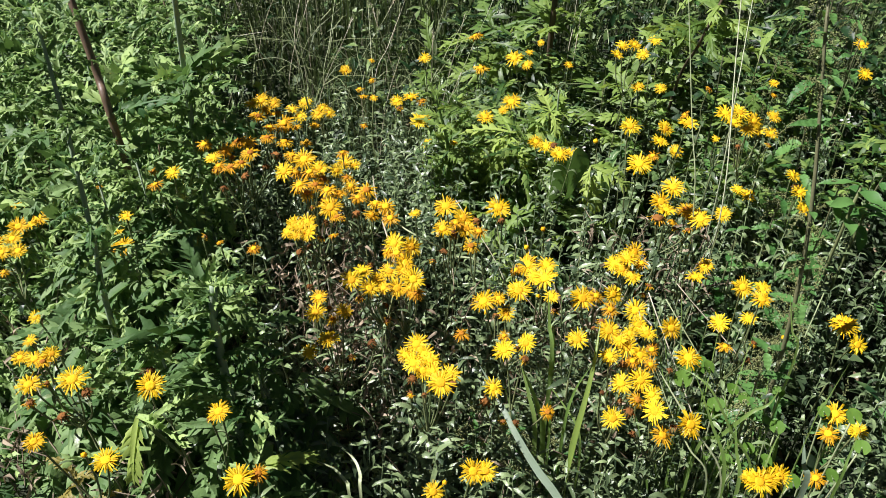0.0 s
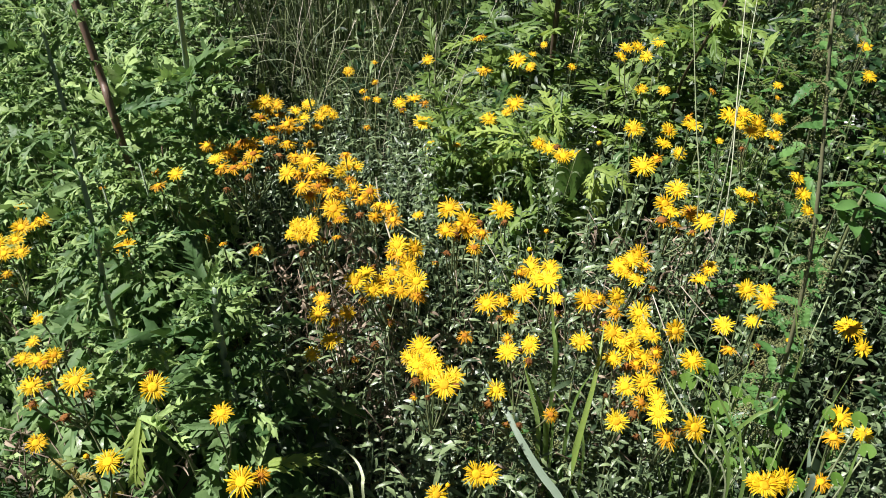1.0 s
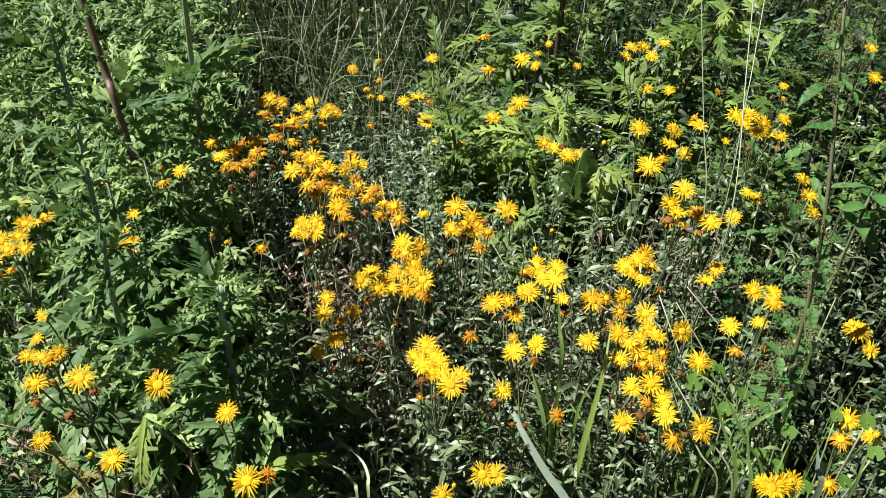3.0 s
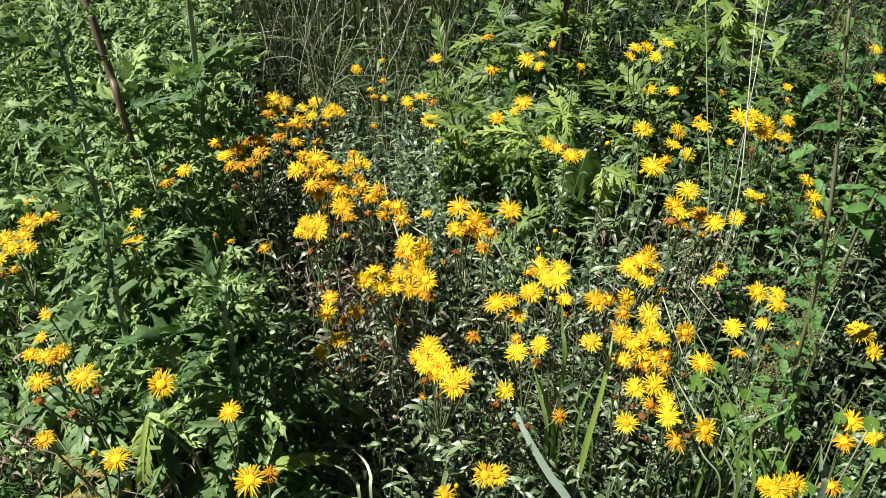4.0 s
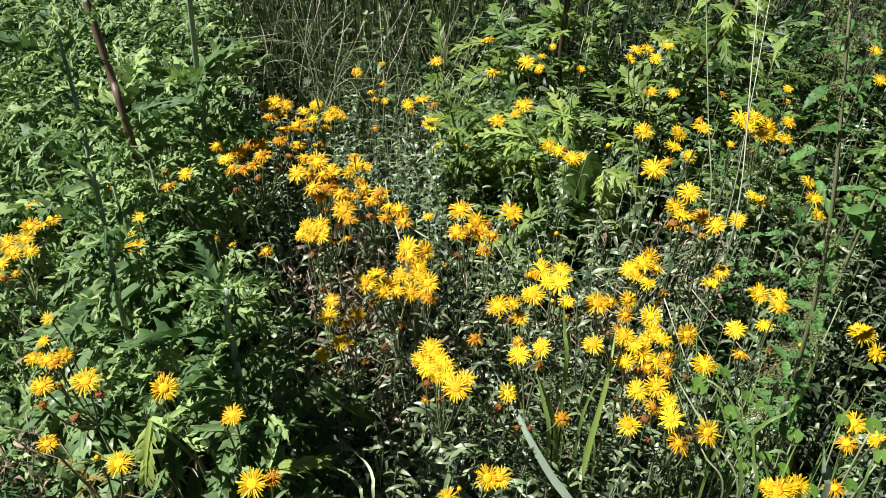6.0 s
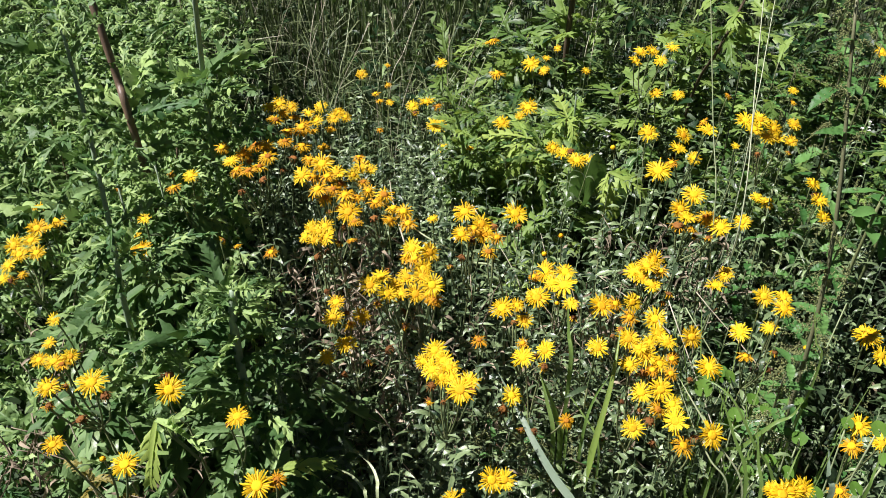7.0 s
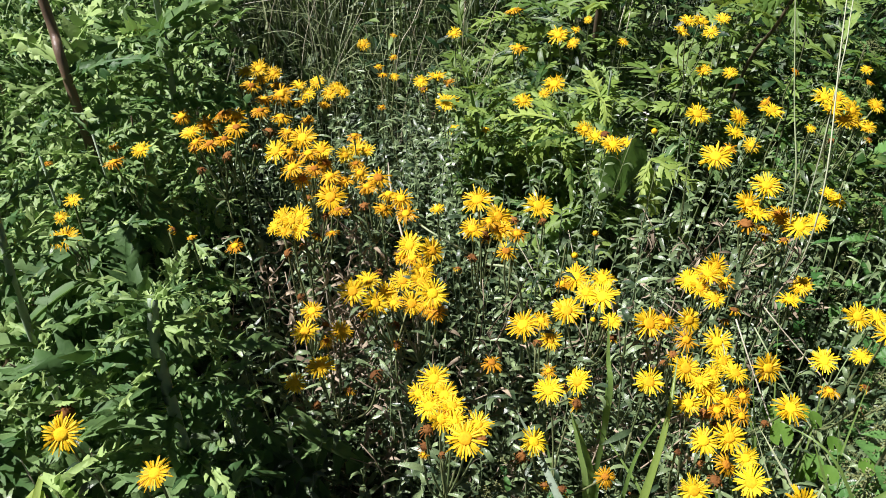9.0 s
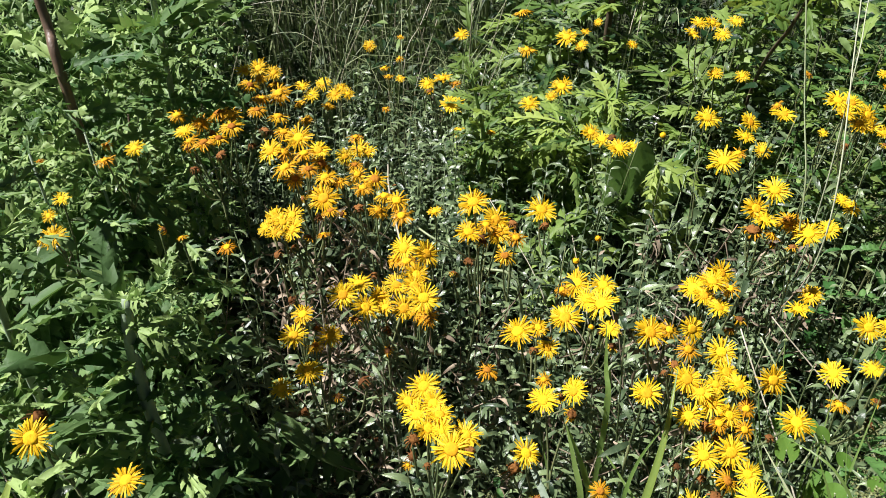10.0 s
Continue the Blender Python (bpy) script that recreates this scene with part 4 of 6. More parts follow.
fleabane(0.464, 1.519, (-0.018, -0.012, 0.586, 4.9, "y"))
fleabane(0.257, 1.535, (0.019, -0.022, 0.532, 4.1, "y"))
fleabane(0.610, 1.527, (-0.012, -0.005, 0.664, 2.1, "o"))
fleabane(0.373, 1.545, (0.011, -0.017, 0.536, 1.7, "b"))
fleabane(0.100, 1.609, (-0.020, -0.022, 0.497, 2.5, "o"))
fleabane(0.793, 1.608, (-0.021, -0.008, 0.611, 1.7, "o"))
fleabane(-0.271, 1.653, (0.007, -0.041, 0.547, 3.5, "y"), (-0.011, -0.029, 0.559, 3.5, "y"), (0.034, -0.027, 0.518, 3.1, "o"))
fleabane(0.026, 1.638, (-0.023, -0.023, 0.537, 5.1, "y"))
fleabane(0.003, 1.653, (0.016, -0.006, 0.463, 3.7, "o"))
fleabane(-0.126, 1.663, (-0.002, -0.010, 0.502, 2.1, "o"))
fleabane(0.204, 1.710, (-0.012, -0.053, 0.541, 2.8, "y"), (0.008, -0.029, 0.550, 5.2, "y"), (-0.051, -0.045, 0.519, 4.4, "y"))
fleabane(0.511, 1.719, (-0.009, -0.017, 0.579, 3.4, "y"), (0.046, -0.010, 0.572, 3.1, "y"))
fleabane(0.832, 1.737, (-0.018, -0.032, 0.589, 2.6, "y"))
fleabane(0.497, 1.757, (-0.050, -0.042, 0.652, 3.3, "y"), (-0.037, -0.027, 0.666, 3.8, "y"), (-0.001, 0.012, 0.652, 3.6, "y"), (0.015, -0.013, 0.640, 3.6, "y"))
fleabane(1.000, 1.732, (0.022, -0.015, 0.607, 3.8, "y"))
fleabane(0.359, 1.736, (-0.018, -0.014, 0.623, 2.3, "y"))
fleabane(-0.245, 1.771, (0.028, -0.041, 0.492, 3.5, "y"), (-0.005, -0.021, 0.480, 4.1, "y"), (0.006, -0.000, 0.484, 3.3, "y"))
fleabane(-0.028, 1.771, (0.032, -0.030, 0.519, 3.2, "o"), (0.005, -0.025, 0.528, 4.3, "y"), (-0.024, -0.006, 0.487, 2.8, "w"))
fleabane(-0.106, 1.809, (-0.008, -0.030, 0.507, 2.2, "y"), (-0.033, -0.027, 0.511, 2.8, "o"), (-0.044, -0.008, 0.520, 2.5, "o"), (-0.017, 0.034, 0.523, 2.2, "o"))
fleabane(-0.091, 1.866, (0.030, -0.047, 0.479, 4.0, "y"))
fleabane(0.275, 1.903, (-0.017, -0.078, 0.574, 3.3, "y"), (-0.047, -0.062, 0.584, 4.9, "y"), (-0.004, -0.007, 0.575, 2.8, "y"))
fleabane(-0.193, 1.907, (0.004, -0.048, 0.542, 3.4, "y"))
fleabane(0.034, 1.884, (-0.026, -0.011, 0.568, 3.9, "y"))
fleabane(0.587, 1.917, (-0.015, -0.042, 0.617, 3.6, "y"))
fleabane(1.096, 1.910, (-0.010, -0.026, 0.607, 3.9, "y"))
fleabane(-0.319, 1.910, (0.013, -0.017, 0.432, 4.4, "y"))
fleabane(-0.146, 1.941, (0.016, -0.003, 0.532, 2.0, "o"))
fleabane(0.158, 1.953, (-0.005, -0.014, 0.512, 4.7, "o"))
fleabane(0.325, 1.971, (-0.019, -0.002, 0.569, 2.3, "y"))
fleabane(0.162, 2.027, (-0.024, -0.035, 0.577, 5.0, "o"))

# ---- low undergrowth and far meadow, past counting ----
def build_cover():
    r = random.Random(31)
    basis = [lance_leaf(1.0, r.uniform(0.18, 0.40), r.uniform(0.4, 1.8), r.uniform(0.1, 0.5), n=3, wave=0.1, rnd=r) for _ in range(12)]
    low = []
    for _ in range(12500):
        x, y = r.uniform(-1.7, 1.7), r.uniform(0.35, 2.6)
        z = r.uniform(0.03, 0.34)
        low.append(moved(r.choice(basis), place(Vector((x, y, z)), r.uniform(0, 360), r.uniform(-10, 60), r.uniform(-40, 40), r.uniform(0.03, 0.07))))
    stuff("undergrowth", "low green leaves filling the ground below the flowers, coloured dark for shade", "undergrowth", low, M_WEEDSHADE)
    litter = []
    for _ in range(2600):
        x, y = r.uniform(-1.5, 1.5), r.uniform(0.4, 2.6)
        litter.append(moved(r.choice(basis), place(Vector((x, y, r.uniform(0.01, 0.16))), r.uniform(0, 360), r.uniform(-40, 70), r.uniform(-60, 60), r.uniform(0.02, 0.05))))
    stuff("leaf_litter", "dry brown leaves and scraps lying low among the stems", "litter", litter, M_LITTER)
    far = []
    cuts = [spiny_leaf(1.0, r.uniform(0.7, 0.95), 5, r.uniform(0.4, 1.2), 0.09, r, fat=0.36, lift=0.6, curl=0.6, roll=-0.3) for _ in range(6)]
    for _ in range(22500):
        y = 1.95 + 2.9 * r.random() ** 1.25
        x = r.uniform(-0.80 * y, 0.80 * y)
        if in_back_grass(x, y) and y < 2.7 and r.random() < 0.8:
            continue
        if x > 0.05 and y < 2.7 and r.random() < 0.5:
            continue
        clump = noise.noise(Vector((x * 4.5, y * 4.5, 3)))
        if clump < -0.12 and r.random() < 0.75:
            continue
        bump = 0.34 * clump
        z = (0.46 + bump) * r.random() ** 0.6 + (0.08 if x > 0.1 or x < -0.8 else 0)
        far.append(moved(r.choice(basis), place(Vector((x, y, z)), r.uniform(0, 360), r.uniform(-20, 60), r.uniform(-40, 40), r.uniform(0.030, 0.062))))
    for _ in range(1500):
        y = 1.9 + 2.4 * r.random() ** 1.2
        x = r.uniform(-0.8 * y, 0.8 * y)
        if in_back_grass(x, y):
            continue
        z = r.uniform(0.30, 0.62)
        far.append(moved(r.choice(cuts), place(Vector((x, y, z)), r.uniform(0, 360), r.uniform(-10, 50), r.uniform(-40, 40), r.uniform(0.05, 0.095))))
    saws = [toothed_leaf(1.0, r.uniform(0.38, 0.5), 5, r.uniform(0.5, 1.2), rnd=r) for _ in range(5)]
    for _ in range(320):
        y = 1.7 + 1.6 * r.random()
        x = r.uniform(0.25, 0.75 * y)
        if noise.noise(Vector((x * 4.0, y * 4.0, 9))) < -0.05:
            continue
        far.append(moved(r.choice(saws), place(Vector((x, y, r.uniform(0.35, 0.62))), r.uniform(0, 360), r.uniform(-15, 40), r.uniform(-30, 30), r.uniform(0.04, 0.07))))
    # tall leaves, tops out of view, added to shade the back
    for _ in range(14000):
        y = 2.35 + 1.3 * r.random()
        x = r.uniform(-0.75 * y, 0.75 * y)
        if noise.noise(Vector((x * 3.6, y * 3.6, 12))) < 0.0:
            continue
        far.append(moved(r.choice(basis), place(Vector((x, y, r.uniform(0.3, 0.95))), r.uniform(0, 360), r.uniform(-20, 60), r.uniform(-40, 40), r.uniform(0.035, 0.07))))
    stuff("meadow_weeds", "mixed green weeds of the meadow behind the flowers, many leaves toned down for shade", "weeds", far, M_BACKSHADE)
    hay = []
    for _ in range(1800):
        x, y = r.uniform(-0.85, 0.35), r.uniform(1.75, 3.6)
        if not in_back_grass(x, y) and r.random() < 0.8:
            continue
        h = r.uniform(0.22, 0.62)
        a, b = r.gauss(0, 0.20), r.gauss(0, 0.18)
        p = [Vector((x, y, 0)), Vector((x + a * 0.25, y + b * 0.25, h * 0.75)), Vector((x + a, y + b, h * r.uniform(0.55, 1.0)))]
        hay.append(blade(curve_between(p, 4), r.uniform(0.0025, 0.006)))
    for _ in range(700):
        x, y = r.uniform(-1.3, -0.55), r.uniform(1.0, 2.6)
        h = r.uniform(0.3, 0.6)
        a, b = r.gauss(0, 0.1), r.gauss(0, 0.1)
        p = [Vector((x, y, 0)), Vector((x + a * 0.25, y + b * 0.25, h * 0.55)), Vector((x + a, y + b, h))]
        hay.append(blade(curve_between(p, 4), r.uniform(0.003, 0.006)))
    # tall blades added beyond the patch to keep sun off the back
    for _ in range(1500):
        y = r.uniform(2.3, 3.5)
        x = r.uniform(-0.7 * y, 0.7 * y)
        h = r.uniform(0.6, 1.0)
        a, b = r.gauss(0, 0.12), r.gauss(0, 0.12)
        p = [Vector((x, y, 0)), Vector((x + a * 0.25, y + b * 0.25, h * 0.55)), Vector((x + a, y + b, h))]
        hay.append(blade(curve_between(p, 4), r.uniform(0.004, 0.008)))
    stuff("meadow_grass", "tangle of thin green and straw grass behind the flowers, with tall blades added for shade", "grass", hay, M_BACKGRASS)


build_cover()


def build_surroundings():
    """Weeds and grass of the meadow all round the patch."""
    r = random.Random(8)
    tufts, weeds = [], []
    leaf = [lance_leaf(1.0, r.uniform(0.25, 0.42), r.uniform(0.4, 1.6), 0.3, n=3, rnd=r) for _ in range(8)]

    def in_patch(x, y):
        return abs(x) < 0.78 * y and 0.4 < y < 4.4 or (abs(x) < 0.8 and -0.35 < y < 0.8)

    for _ in range(21000):
        a, d = r.uniform(0, 6.283), 6.2 * math.sqrt(r.random())
        x, y = d * math.cos(a), 1.4 + d * math.sin(a)
        if in_patch(x, y):
            continue
        bump = 0.5 + 0.5 * noise.noise(Vector((x * 1.6, y * 1.6, 7)))
        weeds.append(moved(r.choice(leaf), place(Vector((x, y, (0.08 + 0.5 * bump) * r.random() ** 0.5)), r.uniform(0, 360), r.uniform(-15, 55), r.uniform(-40, 40), r.uniform(0.05, 0.11))))
    for _ in range(9000):
        a, d = r.uniform(0, 6.283), 6.2 * math.sqrt(r.random())
        x, y = d * math.cos(a), 1.4 + d * math.sin(a)
        if in_patch(x, y):
            continue
        h = r.uniform(0.2, 0.55)
        u, v = r.gauss(0, 0.12), r.gauss(0, 0.12)
        tufts.append(blade([Vector((x, y, -0.01)), Vector((x + u * 0.3, y + v * 0.3, h * 0.6)), Vector((x + u, y + v, h))], r.uniform(0.006, 0.014)))
    stuff("surrounding_weeds", "mixed green weeds all round the flower patch, in the same shade-darkened tones", "weeds", weeds, M_BACKSHADE)
    stuff("surrounding_grass", "plain green meadow grass round the flower patch", "grass", tufts, M_BACKGRASS)


build_surroundings()

# ---- thistle-like weeds on one side of the patch ----
TH = "tall lobed-leaved weed with wavy green leaves on a pale stem"
RED = "tall lobed-leaved weed with a reddish-brown stem"
red_weed = cut_weed("tall_weed", [(-0.44, 1.12, -0.02), (-0.455, 1.16, 0.40), (-0.481, 1.198, 0.766), (-0.497, 1.228, 0.82), (-0.512, 1.25, 0.90), (-0.55, 1.31, 1.04)], 1.05, 46, THISTLE_LEAVES, M_REDSTEM, RED, 0.0068, low=0.12, shrink=0.3, taper=0.15, high=0.42)
near_weed = cut_weed("tall_weed", [(-0.40, 0.85, -0.02), (-0.385, 0.825, 0.5), (-0.363, 0.806, 0.726), (-0.354, 0.812, 0.823), (-0.361, 0.85, 0.956), (-0.372, 0.88, 1.04), (-0.380, 0.90, 1.10)], 0.66, 44, THISTLE_LEAVES, M_THISTEM, TH, 0.0050, low=0.25, first=40, shrink=0.45, taper=0.75)
cut_weed("tall_weed", [(-0.45, 1.42, -0.02), (-0.43, 1.38, 0.5), (-0.395, 1.32, 0.75), (-0.373, 1.277, 0.847), (-0.35, 1.24, 0.97)], 1.1, 44, THISTLE_LEAVES, M_THISTEM, TH, 0.0055, low=0.2, first=200, shrink=0.35, taper=0.25, high=0.60)
cut_weed("tall_weed", [(-0.33, 1.00, -0.02), (-0.315, 0.97, 0.45), (-0.285, 0.923, 0.58), (-0.27, 0.90, 0.68)], 0.8, 36, THISTLE_LEAVES, M_THISTEM, TH, 0.0085, low=0.3, first=100, broad=0.3)
front_weed = cut_weed("tall_weed", [(-0.235, 0.80, -0.02), (-0.222, 0.765, 0.40), (-0.212, 0.742, 0.62), (-0.206, 0.738, 0.76), (-0.200, 0.745, 0.81)], 0.78, 34, THISTLE_LEAVES, M_THISTEM, TH, 0.0070, low=0.42, first=20, broad=0.6, taper=0.35)
cut_weed("tall_weed", [(-0.31, 0.84, -0.02), (-0.31, 0.82, 0.35), (-0.315, 0.80, 0.66)], 1.0, 28, THISTLE_LEAVES, M_THISTEM, TH, 0.006, low=0.4, first=20, broad=0.5)
cut_weed("tall_weed", [(-0.19, 0.84, -0.02), (-0.195, 0.83, 0.3), (-0.20, 0.82, 0.62)], 0.85, 24, THISTLE_LEAVES, M_THISTEM, TH, 0.006, low=0.35, first=70, broad=0.5)
cut_weed("tall_weed", [(-0.17, 0.78, -0.02), (-0.175, 0.76, 0.3), (-0.18, 0.745, 0.46)], 0.85, 16, THISTLE_LEAVES, M_THISTEM, TH, 0.006, low=0.45, first=130, broad=0.9)
cut_weed("tall_weed", [(-0.47, 1.06, -0.02), (-0.465, 1.05, 0.35), (-0.45, 1.04, 0.75)], 0.95, 30, THISTLE_LEAVES, M_THISTEM, TH, 0.0055, low=0.35, first=10)
cut_weed("tall_weed", [(-0.41, 1.13, -0.02), (-0.42, 1.12, 0.35), (-0.42, 1.11, 0.74)], 0.95, 30, THISTLE_LEAVES, M_THISTEM, TH, 0.0055, low=0.35, first=50)

# large leaves reaching out of the two weeds that stand nearest
for x, y, z, azimuth, pitch, roll, size in ((-0.355, 0.81, 0.84, 78, 34, 10, 0.95), (-0.358, 0.83, 0.90, 62, 42, -10, 0.8)):
    piece("leaf", THISTLE_LEAVES[5], near_weed, place(Vector((x + 0.40, y - 0.85, z)), azimuth, pitch, roll, size), "long folded lobed leaf")
for k in range(14):
    z = 0.60 + 0.028 * k
    piece("leaf", THISTLE_LEAVES[k], near_weed, place(Vector((0.035 + 0.004 * (k % 5), -0.045 + 0.03 * max(0.0, z - 0.82), z)), 180 + 34 * ((k * 7) % 5 - 2), 15 + 9 * (k % 4), 14 * (k % 3 - 1), 0.5 + 0.05 * (k % 4)))
for k in range(11):
    z = 0.50 + 0.024 * k
    piece("leaf", THISTLE_LEAVES[k + 4], red_weed, place(Vector((-0.025 - 0.06 * (z - 0.45), 0.045 + 0.1 * (z - 0.45), z)), 180 + 36 * ((k * 3) % 5 - 2), 15 + 8 * (k % 4), 14 * (k % 3 - 1), 0.8 + 0.06 * (k % 4)))
for k, (x, y, z, azimuth, pitch, size) in enumerate(((-0.208, 0.738, 0.74, 95, 25, 1.15), (-0.208, 0.738, 0.70, 130, 35, 0.9), (-0.21, 0.74, 0.68, 150, 48, 0.9), (-0.21, 0.74, 0.62, -150, 42, 0.8),
                                                     (-0.205, 0.738, 0.78, 40, 50, 0.9), (-0.212, 0.742, 0.64, 80, 8, 1.2), (-0.212, 0.742, 0.56, -70, 0, 0.9), (-0.215, 0.745, 0.58, 170, 15, 1.1))):
    piece("leaf", BROAD_LEAVES[k], front_weed, place(Vector((x + 0.235, y - 0.80, z)), azimuth, pitch, 12 * (k % 3 - 1), size), "broad dark green spiny-edged leaf")


def scatter_weeds():
    """Further weeds of the same kind, thick on the side and thin behind."""
    r = random.Random(77)
    spots = []
    tries = 0
    while len(spots) < 40 and tries < 4000:
        tries += 1
        x, y = r.uniform(-1.5, -0.3), r.uniform(0.72, 2.5)
        if not in_thistles(x + 0.06, y) or x < -0.62 * y - 0.3:
            continue
        if any((x - a) ** 2 + (y - b) ** 2 < 0.125 ** 2 for a, b in spots):
            continue
        spots.append((x, y))
    for x, y in spots:
        h = r.uniform(0.38, 0.50) if y < 1.0 and x < -0.42 else r.uniform(0.44, 0.58) if y < 1.08 else r.uniform(0.52, 0.72)
        h = under_heads(x, y, h, 0.10, 0.28, 0.06)
        ax, ay = r.gauss(0, 0.05), r.gauss(-0.02, 0.05)
        red = r.random() < 0.2
        cut_weed("tall_weed", [(x, y, -0.02), (x + ax * 0.3, y + ay * 0.3, h * 0.5), (x + ax, y + ay, h)], r.uniform(0.9, 1.2), 27, THISTLE_LEAVES, M_REDSTEM if red else M_THISTEM, RED if red else TH, 0.0055, low=0.38, first=r.uniform(0, 360), yellow=1 if r.random() < 0.4 else 0, broad=0.85 if y < 1.05 else 0.12)


scatter_weeds()



def hanging_leaf_weed(x, y, z, leaf, azimuth, pitch, size):
    """A low weed whose one large lobed leaf hangs forward in the sun."""
    root = plant("lobed_weed", x, y, 0, "weed with a large bright lobed leaf hanging forward", "weed", "lobed weeds")
    path = curve_between([Vector((0, 0.10, -0.02)), Vector((0.005, 0.09, z * 0.6)), Vector((0, 0, z))], 5)
    piece("stem", mesh_of("stem", *tube(path, [0.0022] * len(path), 7), M_FLEASTEM), root)
    piece("leaf", leaf, root, place(Vector((0, 0, z)), azimuth, pitch, 0, size), "large bright green lobed leaf")
    for k in range(5):
        piece("leaf", THISTLE_LEAVES[k], root, place(Vector((0, 0, z - 0.02 * k)), azimuth + 70 + 75 * k, 20, 10, 0.8))


hanging_leaf_weed(-0.280, 0.650, 0.702, HANGING_LEAF, 172, -38, 0.9)
hanging_leaf_weed(-0.170, 0.66, 0.595, HANGING_LEAF, -75, 8, 0.9)
hanging_leaf_weed(-0.40, 0.775, 0.63, HANGING_LEAF, 100, 10, 0.6)

# ---- bright lobed weeds among and behind the flowers ----
LB = "bright green weed with star-like lobed leaves"
for x, y, h, n, s, f in ((0.242, 2.11, 0.55, 13, 1.35, 0), (0.20, 2.25, 0.50, 11, 1.2, 70), (0.30, 1.645, 0.50, 12, 1.05, 40), (0.22, 1.70, 0.45, 10, 1.05, 160),
                         (0.19, 1.41, 0.40, 9, 0.85, 90), (0.46, 1.86, 0.52, 11, 1.05, 20), (0.52, 1.80, 0.50, 10, 0.95, 220),
                         (0.345, 1.46, 0.40, 8, 1.0, 300), (0.62, 1.98, 0.55, 10, 1.0, 0), (0.86, 1.92, 0.56, 11, 1.0, 50), (0.70, 2.15, 0.58, 11, 1.1, 0),
                         (0.42, 2.20, 0.52, 10, 1.1, 45), (0.95, 2.25, 0.60, 11, 1.1, 10), (0.02, 2.12, 0.48, 9, 0.9, 33), (0.12, 1.85, 0.42, 9, 0.9, 100)):
    cut_weed("lobed_weed", [(x + 0.02, y + 0.04, -0.02), (x + 0.01, y + 0.02, h * 0.5), (x, y, h)], s, n, LOBED_LEAVES, M_FLEASTEM, LB, 0.0045, low=0.5, up=(0, 35), first=f, shrink=0.25)
cut_weed("lobed_weed", [(0.075, 1.68, -0.02), (0.068, 1.65, 0.35), (0.064, 1.586, 0.50), (0.038, 1.57, 0.62)], 0.62, 16, LOBED_LEAVES, M_THISTLE, "dark green upright weed with a stout shaded stem", 0.008, low=0.45, up=(20, 60), first=15)
def spray_weed(x, y, z, leaves, label):
    """A lobed weed with a spray of leaves at the top of its stalk: (azimuth, pitch, roll, size, below the top)."""
    root = plant("lobed_weed", x, y, 0, label, "weed", "lobed weeds")
    path = curve_between([Vector((0.02, 0.06, -0.02)), Vector((0.012, 0.04, z * 0.6)), Vector((0, 0, z))], 5)
    piece("stem", mesh_of("stem", *tube(path, [0.0032] * len(path), 7), M_FLEASTEM), root)
    for k, (azimuth, pitch, roll, size, below) in enumerate(leaves):
        piece("leaf", SPRAY_LEAVES[k % len(SPRAY_LEAVES)], root, place(Vector((0.012 * below / z, 0.04 * below / z, z - below)), azimuth, pitch, roll, size))
    return root


SPRAY_LEAVES = [mesh_of("leaf", *spiny_leaf(tr_.uniform(0.11, 0.13), tr_.uniform(0.08, 0.10), 5, tr_.uniform(0.4, 0.9), 0.08, tr_, lean=tr_.uniform(44, 56), fat=0.36, lift=0.5, curl=0.7, twist=0.5, roll=-0.3), M_BRIGHTLEAF) for _ in range(5)]
spray_weed(0.205, 1.60, 0.515, ((75, 8, 0, 0.85, 0.0), (120, -5, 10, 0.8, 0.005), (165, -12, -10, 0.8, 0.01), (215, -5, 0, 0.75, 0.01), (270, 5, 15, 0.8, 0.0), (20, 25, 0, 0.7, 0.0), (95, -15, 0, 0.8, 0.03), (240, -25, 15, 0.75, 0.03), (140, -30, 0, 0.7, 0.04)), LB)
spray_weed(0.300, 1.66, 0.535, ((80, 20, 0, 0.6, 0.0), (140, 5, 0, 0.6, 0.0), (200, 0, 0, 0.6, 0.0), (260, 15, 0, 0.65, 0.0), (320, 30, 0, 0.6, 0.0), (20, 35, 0, 0.6, 0.0), (110, -15, 0, 0.7, 0.02), (235, -20, 0, 0.7, 0.02)), LB)
drooping = spray_weed(0.352, 1.40, 0.555, ((240, -5, 25, 0.7, 0.0), (275, 5, 20, 0.65, 0.0), (200, -40, 25, 0.75, 0.01), (165, -55, 30, 0.7, 0.015), (215, -60, 20, 0.65, 0.03), (150, -40, 30, 0.5, 0.0)), "bright green weed with drooping lobed leaves")
for dx, dy, dz, azimuth, pitch, roll, size in ((-0.025, 0.035, 0.575, 178, -66, -45, 1.0), (-0.045, 0.05, 0.54, 160, -58, -50, 0.8), (0.03, 0.05, 0.53, 205, -62, -40, 0.85)):
    piece("broad_leaf", mesh_of("leaf", *lance_leaf(0.125, 0.092, 0.5, 0.15, n=9, wave=0.05, rnd=tr_), M_BROAD), drooping, place(Vector((dx, dy, dz)), azimuth, pitch, roll, size), "broad dark green leaf hanging in shade")
cut_weed("lobed_weed", [(0.34, 1.72, -0.02), (0.33, 1.70, 0.35), (0.312, 1.645, 0.60)], 0.7, 10, THISTLE_LEAVES, M_THISTEM, TH, 0.006, low=0.4, first=15)

